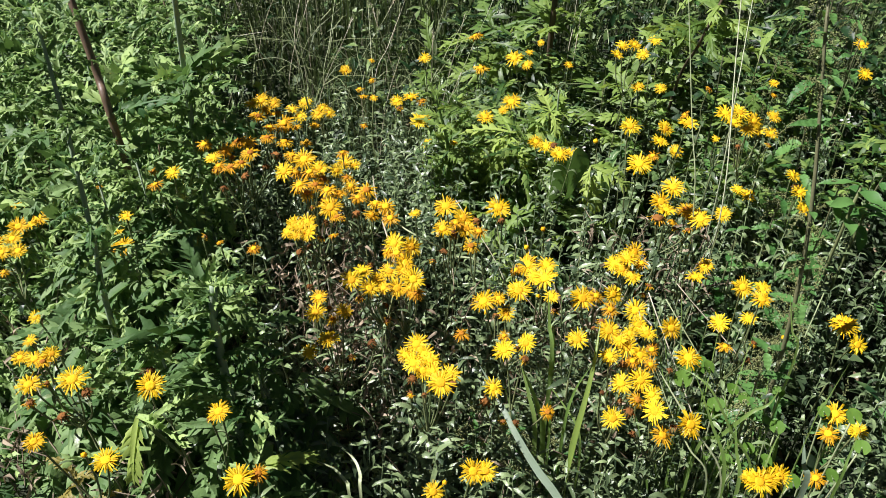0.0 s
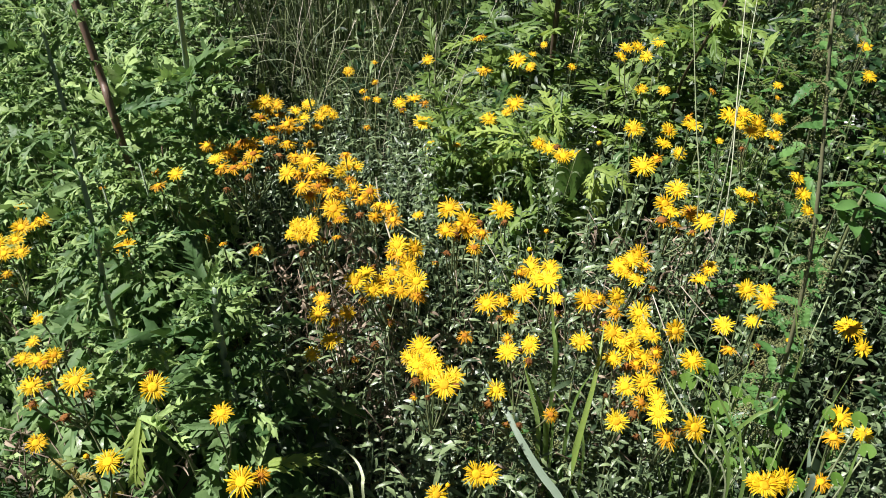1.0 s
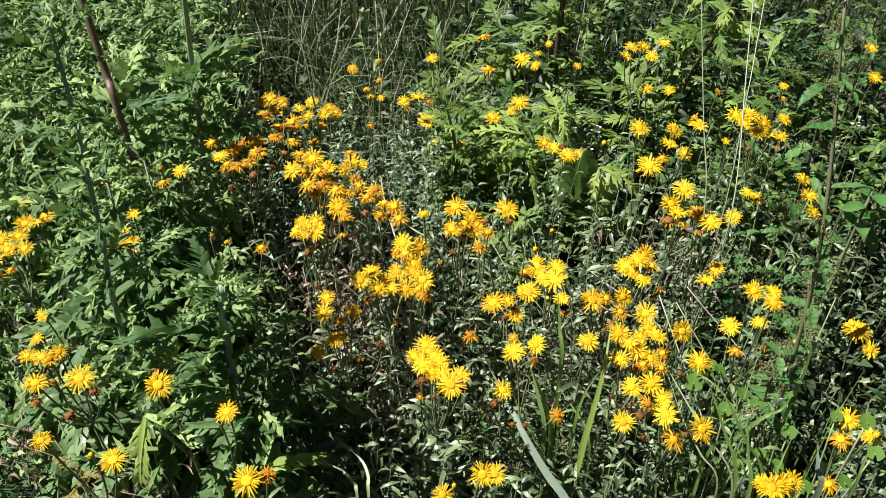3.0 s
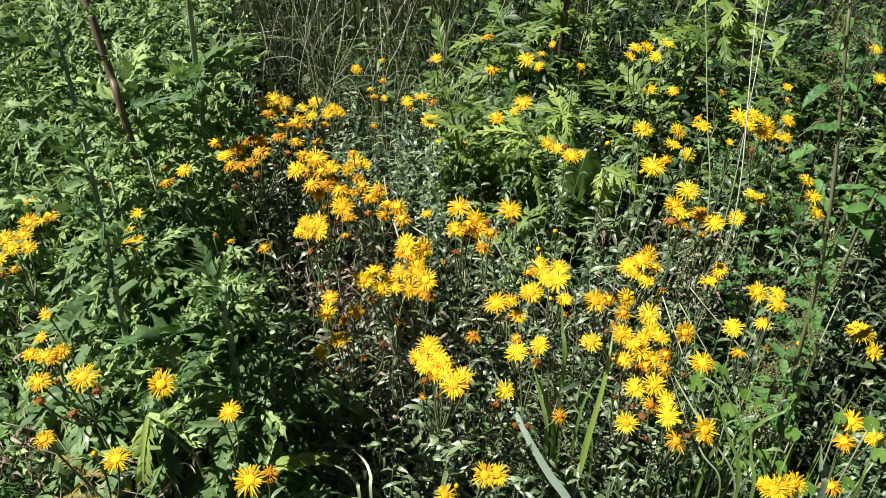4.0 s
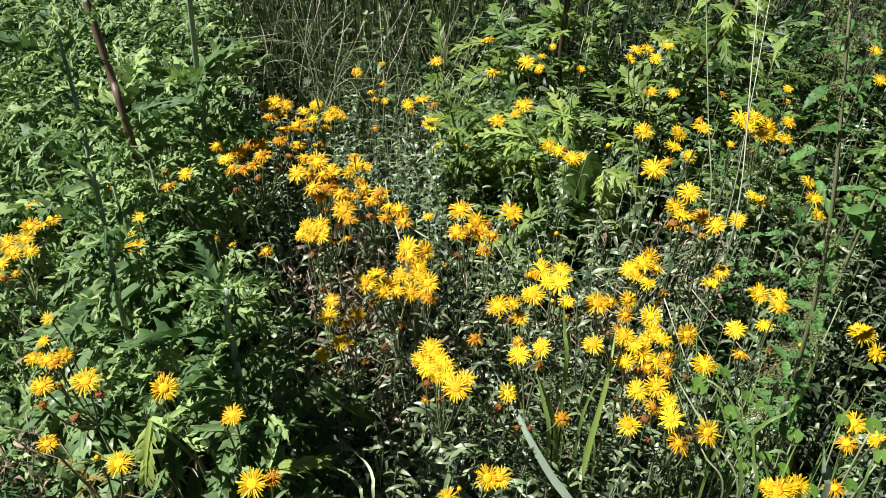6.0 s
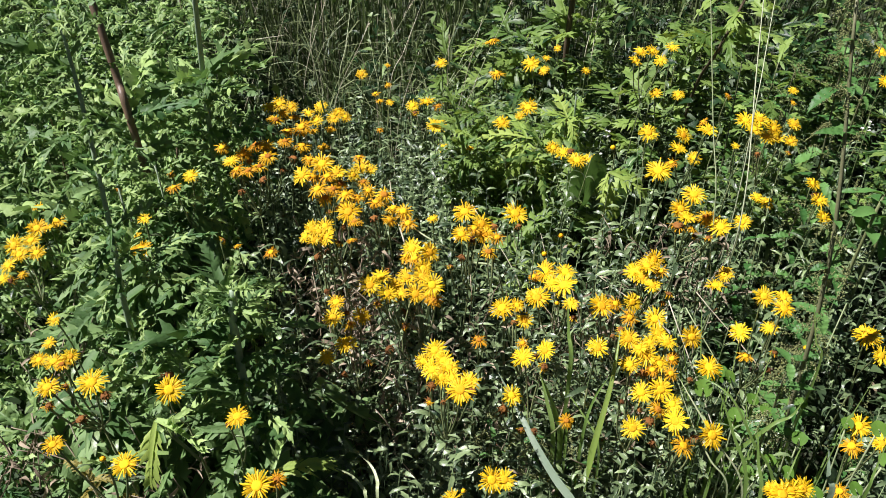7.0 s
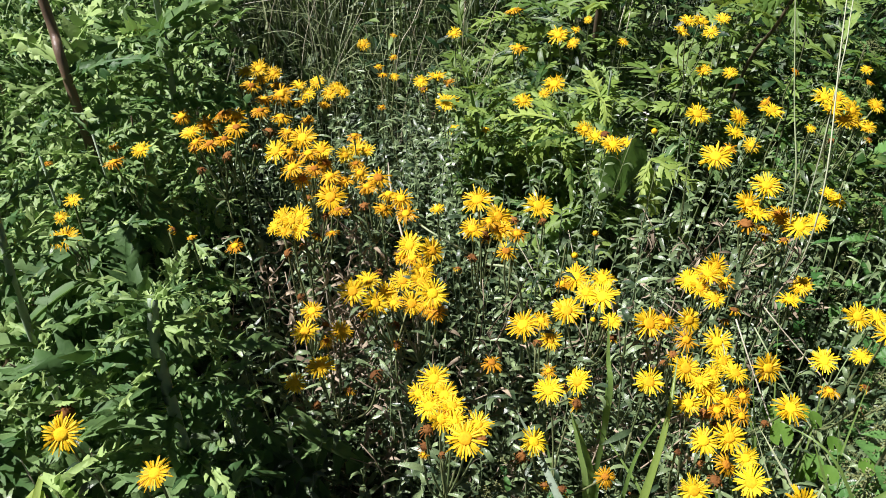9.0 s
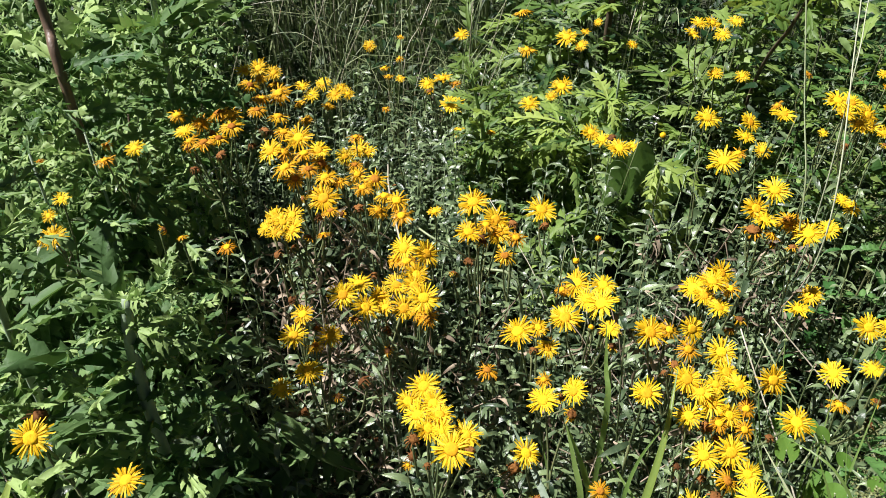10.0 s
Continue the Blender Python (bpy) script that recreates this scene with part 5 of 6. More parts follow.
cut_weed("tall_weed", [(0.37, 2.16, -0.02), (0.355, 2.12, 0.40), (0.351, 2.10, 0.58), (0.36, 2.11, 0.80)], 1.0, 12, LOBED_LEAVES, M_OLDSTEM, "dark brown old weed stalk with lobed leaves", 0.009, low=0.55, taper=0.2)
cut_weed("tall_weed", [(0.68, 2.02, -0.02), (0.66, 1.92, 0.45), (0.625, 1.72, 0.67), (0.64, 1.71, 0.74), (0.67, 1.73, 0.82)], 0.9, 14, LOBED_LEAVES, M_OLDSTEM, RED, 0.0042, low=0.45, taper=0.3)
cut_weed("withered_weed", [(-0.385, 0.66, -0.02), (-0.38, 0.65, 0.35), (-0.375, 0.635, 0.62)], 0.75, 12, YELLOW_LEAVES, M_DRY, "low weed with yellow-brown withering leaves", 0.003, low=0.7)


def broad_leaved_weed(x, y, z):
    """A low weed with broad plain leaves held flat to the sun."""
    root = plant("broad_leaved_weed", x, y, 0, "low weed with broad plain bright green leaves", "weed", "broad-leaved weeds")
    path = curve_between([Vector((0, 0, -0.02)), Vector((0.005, 0.01, z * 0.5)), Vector((0, 0, z))], 5)
    r = random.Random(int(x * 7000))
    piece("stem", mesh_of("stem", *tube(path, [0.003] * len(path), 6), M_FLEASTEM), root)
    for k in range(7):
        piece("leaf", mesh_of("leaf", *lance_leaf(r.uniform(0.050, 0.068), r.uniform(0.022, 0.028), r.uniform(0.4, 1.0), 0.35, n=7, wave=0.10, rnd=r), M_NETTLE), root, place(Vector((0, 0, z - 0.012 * k)), k * 137.5 + 60, r.uniform(0, 25), r.uniform(-20, 20)))


broad_leaved_weed(0.775, 1.20, 0.645)
broad_leaved_weed(0.83, 1.24, 0.60)

# ---- nettles on the other side ----
nettle(0.565, 0.855, 1.06, (-0.058, 0.15), True, 9, 0.52, mid=(-0.024, 0.03, 0.66), radius=0.0045)
nettle(0.83, 1.40, 0.92, (-0.085, 0.05), True, 12)
nettle(0.79, 1.27, 0.62, (-0.02, -0.02), True, 8)
nettle(0.58, 0.98, 0.56, (0.01, -0.03), True, 8, 0.95)
nettle(0.515, 0.82, 0.66, (-0.045, -0.03), True, 9, 0.85)
nettle(0.66, 1.10, 0.56, (0.01, -0.02), True, 8, 0.9)
nettle(0.63, 1.31, 0.48, (0.0, -0.02), False, 6, 0.75)
nettle(0.72, 1.36, 0.52, (0.0, -0.02), True, 7, 1.0)


def scatter_nettles():
    r = random.Random(51)
    spots = [(0.83, 1.40), (0.79, 1.27), (0.58, 1.02), (0.60, 0.87), (0.66, 1.10), (0.63, 1.31), (0.72, 1.36)]
    tries = 0
    while len(spots) < 37 and tries < 4000:
        tries += 1
        x, y = r.uniform(0.4, 1.6), r.uniform(0.66, 2.5)
        if not in_nettles(x, y) or x > 0.62 * y + 0.4 or any((x - a) ** 2 + (y - b) ** 2 < 0.10 ** 2 for a, b in spots):
            continue
        spots.append((x, y))
        h = r.uniform(0.40, 0.56) if y < 1.3 else r.uniform(0.5, 0.72)
        nettle(x, y, h, (r.gauss(0, 0.04), r.gauss(-0.02, 0.04)), r.random() < 0.6, 7, r.uniform(0.65, 0.95))


scatter_nettles()

# ---- flowerless shoots between the flowers ----
def scatter_shoots():
    r = random.Random(91)
    kinds = [leafy_shoot(h, r) for h in (0.40, 0.44, 0.47, 0.50, 0.53)]
    spots = []
    tries = 0
    while len(spots) < 68 and tries < 9000:
        tries += 1
        x, y = r.uniform(-0.75, 0.75), r.uniform(0.60, 2.15)
        if in_thistles(x + 0.05, y) or in_nettles(x - 0.06, y) or in_back_grass(x, y):
            continue
        if any((x - a) ** 2 + (y - b) ** 2 < 0.075 ** 2 for a, b in spots):
            continue
        spots.append((x, y))
    for i, (x, y) in enumerate(spots):
        k = under_heads(x, y, canopy(x, y) - r.uniform(0.05, 0.14)) / (0.40, 0.44, 0.47, 0.50, 0.53)[i % 5]
        m = pose(x, y, 0, r.uniform(-7, 7), r.uniform(-7, 7), r.uniform(0, 360)) @ Matrix.Diagonal((1, 1, k, 1))
        if i < len(kinds):
            kinds[i].matrix_basis = m
        else:
            copy_thing(kinds[i % len(kinds)], m)


scatter_shoots()


def foliage_between():
    """Leaves of the thicket of thin shoots, joined."""
    r = random.Random(17)
    shapes = [lance_leaf(r.uniform(0.030, 0.050), r.uniform(0.0066, 0.0105), r.uniform(0.8, 2.4), r.uniform(0.1, 0.6), n=3, wave=0.1, rnd=r) for _ in range(12)]
    leaves, stems = [], []
    n = 0
    while n < 960:
        x, y = r.uniform(-0.75, 1.05), r.uniform(0.55, 2.3)
        if n % 4 == 0:
            x, y = r.uniform(-0.25, 0.55), r.uniform(0.58, 1.0)
        if in_thistles(x + 0.02, y) or in_back_grass(x, y):
            continue
        n += 1
        h = under_heads(x, y, canopy(x, y) - (0.06 if y < 1.05 else 0.03) - 0.22 * r.random())
        a, b = r.gauss(0, 0.03), r.gauss(0, 0.03)
        stems.append(tube([Vector((x, y, -0.02)), Vector((x + a * 0.4, y + b * 0.4, h * 0.5)), Vector((x + a, y + b, h))], [0.0013, 0.0011, 0.0008], 4))
        for k in range(29):
            s = 0.30 + 0.70 * (k / 28) ** 0.8
            p = Vector((x + a * s, y + b * s, h * s))
            leaves.append(moved(r.choice(shapes), place(p, k * 137.5 + r.uniform(-25, 25), r.uniform(-12, 30) + 35 * max(0, s - 0.75) / 0.25, r.uniform(-40, 40), r.uniform(0.7, 1.15) * (1.15 - 0.45 * s))))
    stars = []
    rosette = [spiny_leaf(r.uniform(0.09, 0.13), r.uniform(0.08, 0.11), 4, r.uniform(0.3, 1.0), 0.08, r, lean=r.uniform(44, 58), fat=0.36, lift=0.5, curl=0.5, twist=0.4, roll=-0.3) for _ in range(8)]
    n = 0
    while n < 62:
        x, y = r.uniform(0.0, 1.3), r.uniform(1.3, 2.6)
        if x > 0.62 * y + 0.1 or noise.noise(Vector((x * 3.2, y * 3.2, 5))) < -0.02:
            continue
        n += 1
        h = under_heads(x, y, canopy(x, y) - r.uniform(0.03, 0.13)) - 0.01
        for k in range(10):
            p = Vector((x, y, h - 0.016 * k))
            stars.append(moved(r.choice(rosette), place(p, k * 137.5 + r.uniform(-25, 25), r.uniform(-8, 30), r.uniform(-35, 35), r.uniform(0.5, 0.9))))
    # part of these leaves carries shade in its colour
    stuff("lobed_meadow_foliage", "bright lobed leaves of low weeds behind the flowers, some coloured dark as if shaded", "foliage", stars, M_LOBEDSHADE)
    dead = []
    curls = [lance_leaf(r.uniform(0.02, 0.04), 0.005, r.uniform(1.8, 3.2), 0.8, n=5, wave=0.3, rnd=r) for _ in range(6)]
    for cx, cy, cz, n, wide in ((-0.52, 0.75, 0.5, 70, 0.05), (-0.124, 1.02, 0.53, 60, 0.04), (-0.034, 0.96, 0.50, 50, 0.04), (-0.169, 1.11, 0.56, 70, 0.04), (-0.09, 1.10, 0.56, 60, 0.04), (0.464, 1.165, 0.52, 50, 0.05), (0.12, 1.0, 0.52, 40, 0.05), (0.27, 1.0, 0.54, 50, 0.05), (-0.11, 1.0, 0.48, 60, 0.05), (-0.17, 1.12, 0.46, 60, 0.06), (-0.30, 0.70, 0.52, 70, 0.06), (0.10, 0.86, 0.42, 60, 0.07), (0.36, 1.18, 0.48, 60, 0.06), (-0.10, 0.92, 0.40, 70, 0.08), (0.28, 0.86, 0.48, 40, 0.05), (-0.5, 0.95, 0.55, 50, 0.06)):
        for _ in range(n):
            p = Vector((r.gauss(cx, wide), r.gauss(cy, wide), cz + r.uniform(-0.14, 0.05)))
            dead.append(moved(r.choice(curls), place(p, r.uniform(0, 360), r.uniform(-60, 60), r.uniform(-80, 80), r.uniform(0.7, 1.2))))
            if r.random() < 0.4:
                d = Vector((r.gauss(0, 0.5), r.gauss(0, 0.5), 1)).normalized() * r.uniform(0.05, 0.12)
                dead.append(tube([p - d * 0.5, p + d * 0.1 + Vector((0.004, 0, 0)), p + d * 0.5], [0.001, 0.0009, 0.0007], 4))
    stuff("withered_foliage", "curled pale brown dead leaves and twigs among the stems", "dead leaves", dead, M_WITHERED)
    low = []
    lobed = [spiny_leaf(1.0, r.uniform(0.42, 0.56), 7, r.uniform(0.5, 1.5), 0.09, r, lean=r.uniform(38, 56), fat=0.36, lift=0.9, curl=1.2, twist=0.9, roll=-0.5) for _ in range(8)]
    n = 0
    while n < 2600:
        x, y = r.uniform(-1.5, -0.2), r.uniform(0.62, 2.5)
        if not in_thistles(x, y) or x < -0.62 * y - 0.3 or (y < 1.0 and r.random() < 0.7):
            continue
        n += 1
        low.append(moved(r.choice(lobed), place(Vector((x, y, under_heads(x, y, r.uniform(0.2, 0.56 if y < 0.95 else 0.74), 0.07, 0.25, 0.05))), r.uniform(0, 360), r.uniform(-15, 55), r.uniform(-45, 45), r.uniform(0.06, 0.105))))
    wide = [spiny_leaf(1.0, r.uniform(0.6, 0.75), 5, r.uniform(0.3, 1.0), 0.20, r, lean=r.uniform(42, 54), fat=0.46, lift=0.5, curl=0.5, twist=0.4, roll=-0.25) for _ in range(6)]
    shade = []
    n = 0
    while n < 220:
        if n < 170:
            x, y = r.uniform(-0.50, -0.10), r.uniform(0.75, 1.25)
            ok = in_thistles(x + 0.06, y)
            h = r.uniform(0.36, 0.60 if y < 0.95 else 0.66)
        else:
            x, y = r.uniform(0.20, 0.55), r.uniform(1.38, 2.1)
            ok = noise.noise(Vector((x * 3.2, y * 3.2, 5))) > -0.1
            h = r.uniform(0.30, 0.44)
        if not ok:
            continue
        n += 1
        shade.append(moved(r.choice(wide), place(Vector((x, y, under_heads(x, y, h, 0.09, 0.25, 0.07))), 180 + r.gauss(0, 60), r.uniform(-45, 25), r.uniform(-25, 25), r.uniform(0.09, 0.13))))
    for _ in range(44):
        x, y = r.uniform(-0.24, -0.13), r.uniform(0.68, 0.90)
        shade.append(moved(r.choice(wide), place(Vector((x, y, under_heads(x, y, r.uniform(0.44, 0.57), 0.09, 0.25, 0.05))), 180 + r.gauss(0, 50), r.uniform(-40, 15), r.uniform(-30, 15), r.uniform(0.085, 0.125))))
    stuff("broad_foliage", "broad dark green lobed leaves in the shade of the weeds", "foliage", shade, M_BROADLOW)
    stuff("lobed_foliage", "crowded small lobed leaves below the tall weeds", "foliage", low, M_THISTLOW)
    stuff("fleabane_foliage", "thicket of narrow grey-green leaves between the flower stems", "foliage", leaves, M_FOLIAGE)
    stuff("thin_stems", "thin upright green stems below the leaves", "stems", stems, M_FOLIAGE)


foliage_between()

# ---- grass in front and tall stalks ----
broad_blade([(0.285, 0.535, -0.02), (0.272, 0.560, 0.38), (0.236, 0.620, 0.485), (0.202, 0.670, 0.521), (0.178, 0.700, 0.536), (0.152, 0.740, 0.557), (0.127, 0.790, 0.579), (0.106, 0.820, 0.601)], 0.0125, "broad grey-green grass blade leaning over", (-0.35, -0.3, 0.9), M_GREYBLADE)
broad_blade([(0.235, 0.86, -0.02), (0.211, 0.843, 0.40), (0.195, 0.827, 0.50), (0.161, 0.809, 0.613)], 0.011, "upright green grass blade", (-0.3, -0.8, 0.4))
broad_blade([(0.222, 0.715, -0.02), (0.226, 0.725, 0.42), (0.235, 0.75, 0.518), (0.256, 0.80, 0.602), (0.271, 0.86, 0.645)], 0.011, "broad folded green grass blade", (-0.75, -0.55, 0.2), M_BRIGHTBLADE, 0.5, 0.9)
broad_blade([(0.225, 0.93, -0.02), (0.226, 0.915, 0.46), (0.216, 0.905, 0.60)], 0.007, "upright green grass blade", (-0.2, -0.8, 0.5))
broad_blade([(0.433, 0.690, -0.02), (0.427, 0.696, 0.313), (0.423, 0.700, 0.521), (0.397, 0.730, 0.597), (0.371, 0.760, 0.656)], 0.006, "light green grass blade standing among low weeds", (-0.5, -0.6, 0.6), M_GRASS)
broad_blade([(0.468, 0.690, -0.02), (0.462, 0.696, 0.311), (0.458, 0.700, 0.518), (0.422, 0.720, 0.590), (0.388, 0.750, 0.643), (0.353, 0.790, 0.640)], 0.005, "light green grass blade arching over the flowers", (-0.5, -0.4, 0.8), M_GRASS)
broad_blade([(0.450, 0.680, -0.02), (0.444, 0.686, 0.307), (0.440, 0.690, 0.511), (0.430, 0.710, 0.569), (0.424, 0.730, 0.613)], 0.006, "light green grass blade standing among low weeds", (-0.5, -0.6, 0.6), M_GRASS)
broad_blade([(0.407, 0.730, -0.02), (0.401, 0.736, 0.317), (0.397, 0.740, 0.528), (0.415, 0.730, 0.568), (0.442, 0.730, 0.614), (0.464, 0.735, 0.625), (0.474, 0.740, 0.653)], 0.006, "light green grass blade lying across low weeds", (-0.3, -0.4, 0.9), M_GRASS)
broad_blade([(0.468, 0.630, -0.02), (0.462, 0.636, 0.414), (0.458, 0.640, 0.690), (0.477, 0.660, 0.728), (0.496, 0.680, 0.764)], 0.009, "dark green grass blade standing among low weeds", (0.7, -0.5, 0.2), M_GRASS)
broad_blade([(0.486, 0.620, -0.02), (0.480, 0.626, 0.359), (0.476, 0.630, 0.599), (0.470, 0.640, 0.634), (0.470, 0.660, 0.659)], 0.008, "grey-green grass blade standing among low weeds", (-0.3, -0.8, 0.4), M_GREYBLADE)
broad_blade([(0.431, 0.690, -0.02), (0.425, 0.696, 0.308), (0.421, 0.700, 0.513), (0.374, 0.730, 0.588), (0.344, 0.760, 0.628), (0.331, 0.780, 0.643)], 0.003, "thin pale grass blade among the flowers", (-0.3, -0.6, 0.7), M_CULM)
broad_blade([(0.418, 0.700, -0.02), (0.412, 0.706, 0.298), (0.408, 0.710, 0.496), (0.381, 0.730, 0.541), (0.359, 0.760, 0.573), (0.330, 0.800, 0.637)], 0.0028, "thin pale grass blade among the flowers", (-0.3, -0.6, 0.7), M_CULM)
broad_blade([(0.514, 0.610, -0.02), (0.508, 0.616, 0.371), (0.504, 0.620, 0.618), (0.508, 0.630, 0.659), (0.521, 0.650, 0.691)], 0.004, "thin green grass blade among low weeds", (-0.3, -0.6, 0.7), M_GRASS)
broad_blade([(0.481, 0.690, -0.02), (0.475, 0.696, 0.307), (0.471, 0.700, 0.512), (0.483, 0.720, 0.557), (0.491, 0.730, 0.579)], 0.003, "thin green grass blade among low weeds", (-0.3, -0.6, 0.7), M_GRASS)
broad_blade([(0.526, 0.790, -0.02), (0.520, 0.796, 0.384), (0.516, 0.800, 0.640), (0.504, 0.810, 0.681), (0.494, 0.830, 0.731)], 0.0035, "thin green grass blade among low weeds", (-0.3, -0.6, 0.7), M_GRASS)
broad_blade([(-0.050, 0.650, -0.02), (-0.056, 0.656, 0.320), (-0.060, 0.660, 0.533), (-0.066, 0.675, 0.545), (-0.083, 0.690, 0.551), (-0.106, 0.700, 0.553)], 0.0055, "pale grass blade arching low", (-0.2, -0.3, 0.9), M_CULM)
broad_blade([(-0.036, 0.650, -0.02), (-0.042, 0.656, 0.320), (-0.046, 0.660, 0.533), (-0.048, 0.680, 0.556), (-0.059, 0.700, 0.561), (-0.076, 0.710, 0.569)], 0.005, "pale grass blade arching low", (-0.2, -0.3, 0.9), M_CULM)
broad_blade([(0.195, 0.770, -0.02), (0.189, 0.776, 0.305), (0.185, 0.780, 0.508), (0.173, 0.800, 0.568), (0.162, 0.820, 0.602)], 0.008, "green grass blade standing among the flowers", (-0.3, -0.8, 0.4), M_GRASS)
broad_blade([(0.221, 0.850, -0.02), (0.215, 0.856, 0.343), (0.211, 0.860, 0.571), (0.206, 0.880, 0.618), (0.202, 0.900, 0.664)], 0.007, "green grass blade standing among the flowers", (-0.3, -0.8, 0.4), M_GRASS)
broad_blade([(0.234, 0.770, -0.02), (0.228, 0.776, 0.305), (0.224, 0.780, 0.509), (0.235, 0.800, 0.569), (0.258, 0.820, 0.603)], 0.005, "green grass blade standing among the flowers", (-0.3, -0.8, 0.4), M_GRASS)
broad_blade([(0.258, 0.760, -0.02), (0.252, 0.766, 0.298), (0.248, 0.770, 0.497), (0.223, 0.800, 0.545), (0.185, 0.840, 0.574)], 0.004, "green grass blade standing among the flowers", (-0.3, -0.6, 0.6), M_GRASS)
grass_tuft(0.235, 0.86, ((-0.02, 0.05, 0.585, 0.0, 0.006), (0.10, 0.06, 0.50, 0.02, 0.004), (-0.09, 0.09, 0.47, -0.03, 0.005), (0.06, -0.03, 0.42, 0.03, 0.006)))
grass_tuft(0.44, 0.80, ((-0.12, 0.10, 0.60, -0.02, 0.004), (-0.05, 0.13, 0.56, 0.0, 0.005), (0.02, 0.10, 0.50, 0.0, 0.006), (0.05, 0.02, 0.48, 0.02, 0.005), (-0.03, 0.02, 0.44, -0.01, 0.006)))
grass_tuft(0.42, 0.76, ((-0.06, 0.16, 0.62, 0.01, 0.0035), (-0.01, 0.20, 0.63, 0.0, 0.003), (0.04, 0.15, 0.60, 0.0, 0.0035), (0.10, 0.16, 0.58, 0.02, 0.004), (-0.11, 0.12, 0.57, -0.02, 0.004), (0.07, 0.05, 0.54, 0.02, 0.005), (-0.03, 0.06, 0.55, -0.03, 0.004)))
grass_tuft(0.50, 0.70, ((0.02, 0.16, 0.60, 0.0, 0.004), (-0.05, 0.14, 0.58, -0.01, 0.0035), (0.08, 0.10, 0.56, 0.02, 0.004), (-0.09, 0.06, 0.52, -0.03, 0.005)))
grass_tuft(0.55, 0.76, ((0.0, 0.06, 0.50, 0.0, 0.010), (0.09, 0.06, 0.52, 0.03, 0.005), (-0.06, 0.04, 0.48, -0.02, 0.006)))
grass_tuft(-0.02, 0.76, ((-0.08, 0.05, 0.47, -0.04, 0.006), (-0.13, 0.02, 0.44, -0.05, 0.005), (0.08, 0.03, 0.45, 0.03, 0.005), (-0.05, 0.0, 0.43, -0.06, 0.005)))
grass_culm([(0.465, 1.12, -0.02), (0.462, 1.08, 0.5), (0.452, 1.10, 0.69), (0.443, 1.173, 0.8), (0.427, 1.34, 1.04)], 0.0014, "single tall pale green grass stalk", 0.0, M_CULM)
grass_culm([(0.55, 1.24, -0.02), (0.548, 1.20, 0.45), (0.547, 1.21, 0.625), (0.561, 1.338, 0.8), (0.574, 1.448, 0.95), (0.585, 1.53, 1.06)], 0.0015, "single tall straw-pale grass stalk", 0.0, M_PALE)
grass_culm([(0.57, 1.30, -0.02), (0.565, 1.27, 0.5), (0.576, 1.34, 0.751), (0.602, 1.42, 0.807), (0.628, 1.5, 0.86), (0.66, 1.6, 0.93)], 0.0013, "single tall straw-pale grass stalk", 0.0, M_PALE)
grass_culm([(-0.03, 1.10, -0.02), (-0.014, 1.06, 0.48), (-0.06, 1.20, 0.60), (-0.075, 1.29, 0.60)], 0.0022, "bent dry straw stalk leaning among the flowers", 0.0, M_DRY)
grass_culm([(0.15, 1.10, -0.02), (0.13, 1.094, 0.50), (0.07, 1.11, 0.56), (0.0, 1.12, 0.60), (-0.05, 1.20, 0.58)], 0.0026, "bent pale grass stalk arching between flowers", 0.0, M_CULM)


# thin stalks leaning over the near flowers
for x0, y0, z0, x1, y1, z1, w, mat in ((0.36, 0.95, 0.62, 0.44, 0.80, 0.44, 0.0016, M_DRY), (0.345, 0.93, 0.60, 0.40, 0.79, 0.42, 0.0014, M_CULM), (0.40, 0.98, 0.58, 0.52, 0.82, 0.42, 0.0018, M_CULM),
                                       (0.44, 1.05, 0.55, 0.56, 0.93, 0.44, 0.0016, M_DRY), (0.30, 1.15, 0.50, 0.42, 1.02, 0.46, 0.0015, M_DRY), (0.62, 0.95, 0.62, 0.53, 0.82, 0.42, 0.0020, M_CULM),
                                       (0.21, 1.27, 0.50, 0.24, 1.13, 0.40, 0.0013, M_DRY), (0.08, 1.33, 0.52, 0.17, 1.22, 0.42, 0.0013, M_DRY), (-0.36, 0.72, 0.62, -0.30, 0.66, 0.48, 0.0014, M_DRY),
                                       (-0.48, 0.78, 0.62, -0.42, 0.70, 0.50, 0.0014, M_DRY), (-0.06, 0.98, 0.60, -0.02, 0.90, 0.44, 0.0015, M_DRY), (-0.13, 1.03, 0.60, -0.12, 1.0, 0.40, 0.0018, M_DRY)):
    dx, dy = x1 - x0, y1 - y0
    grass_culm([(x1 + dx, y1 + dy, -0.01), (x1 + dx * 0.4, y1 + dy * 0.4, z1 * 0.6), (x1, y1, z1), (x0, y0, z0)], w, "thin pale stalk leaning over the flowers", 0.0, mat)


grass_culm([(-0.615, 2.148, -0.01), (-0.615, 2.118, 0.4), (-0.554, 2.012, 0.52), (-0.493, 1.973, 0.56), (-0.436, 1.967, 0.56)], 0.0013, "pale thin grass stalk in the grass behind", 0.0, M_DRY)
grass_culm([(-0.64, 2.07, -0.01), (-0.64, 2.04, 0.42), (-0.558, 1.97, 0.52), (-0.487, 1.958, 0.58), (-0.39, 1.96, 0.6)], 0.0012, "pale thin grass stalk in the grass behind", 0.0, M_DRY)
grass_culm([(-0.535, 2.079, -0.01), (-0.535, 2.049, 0.4), (-0.471, 2.025, 0.48), (-0.39, 2.019, 0.5), (-0.328, 1.993, 0.48)], 0.0011, "pale thin grass stalk in the grass behind", 0.0, M_CULM)
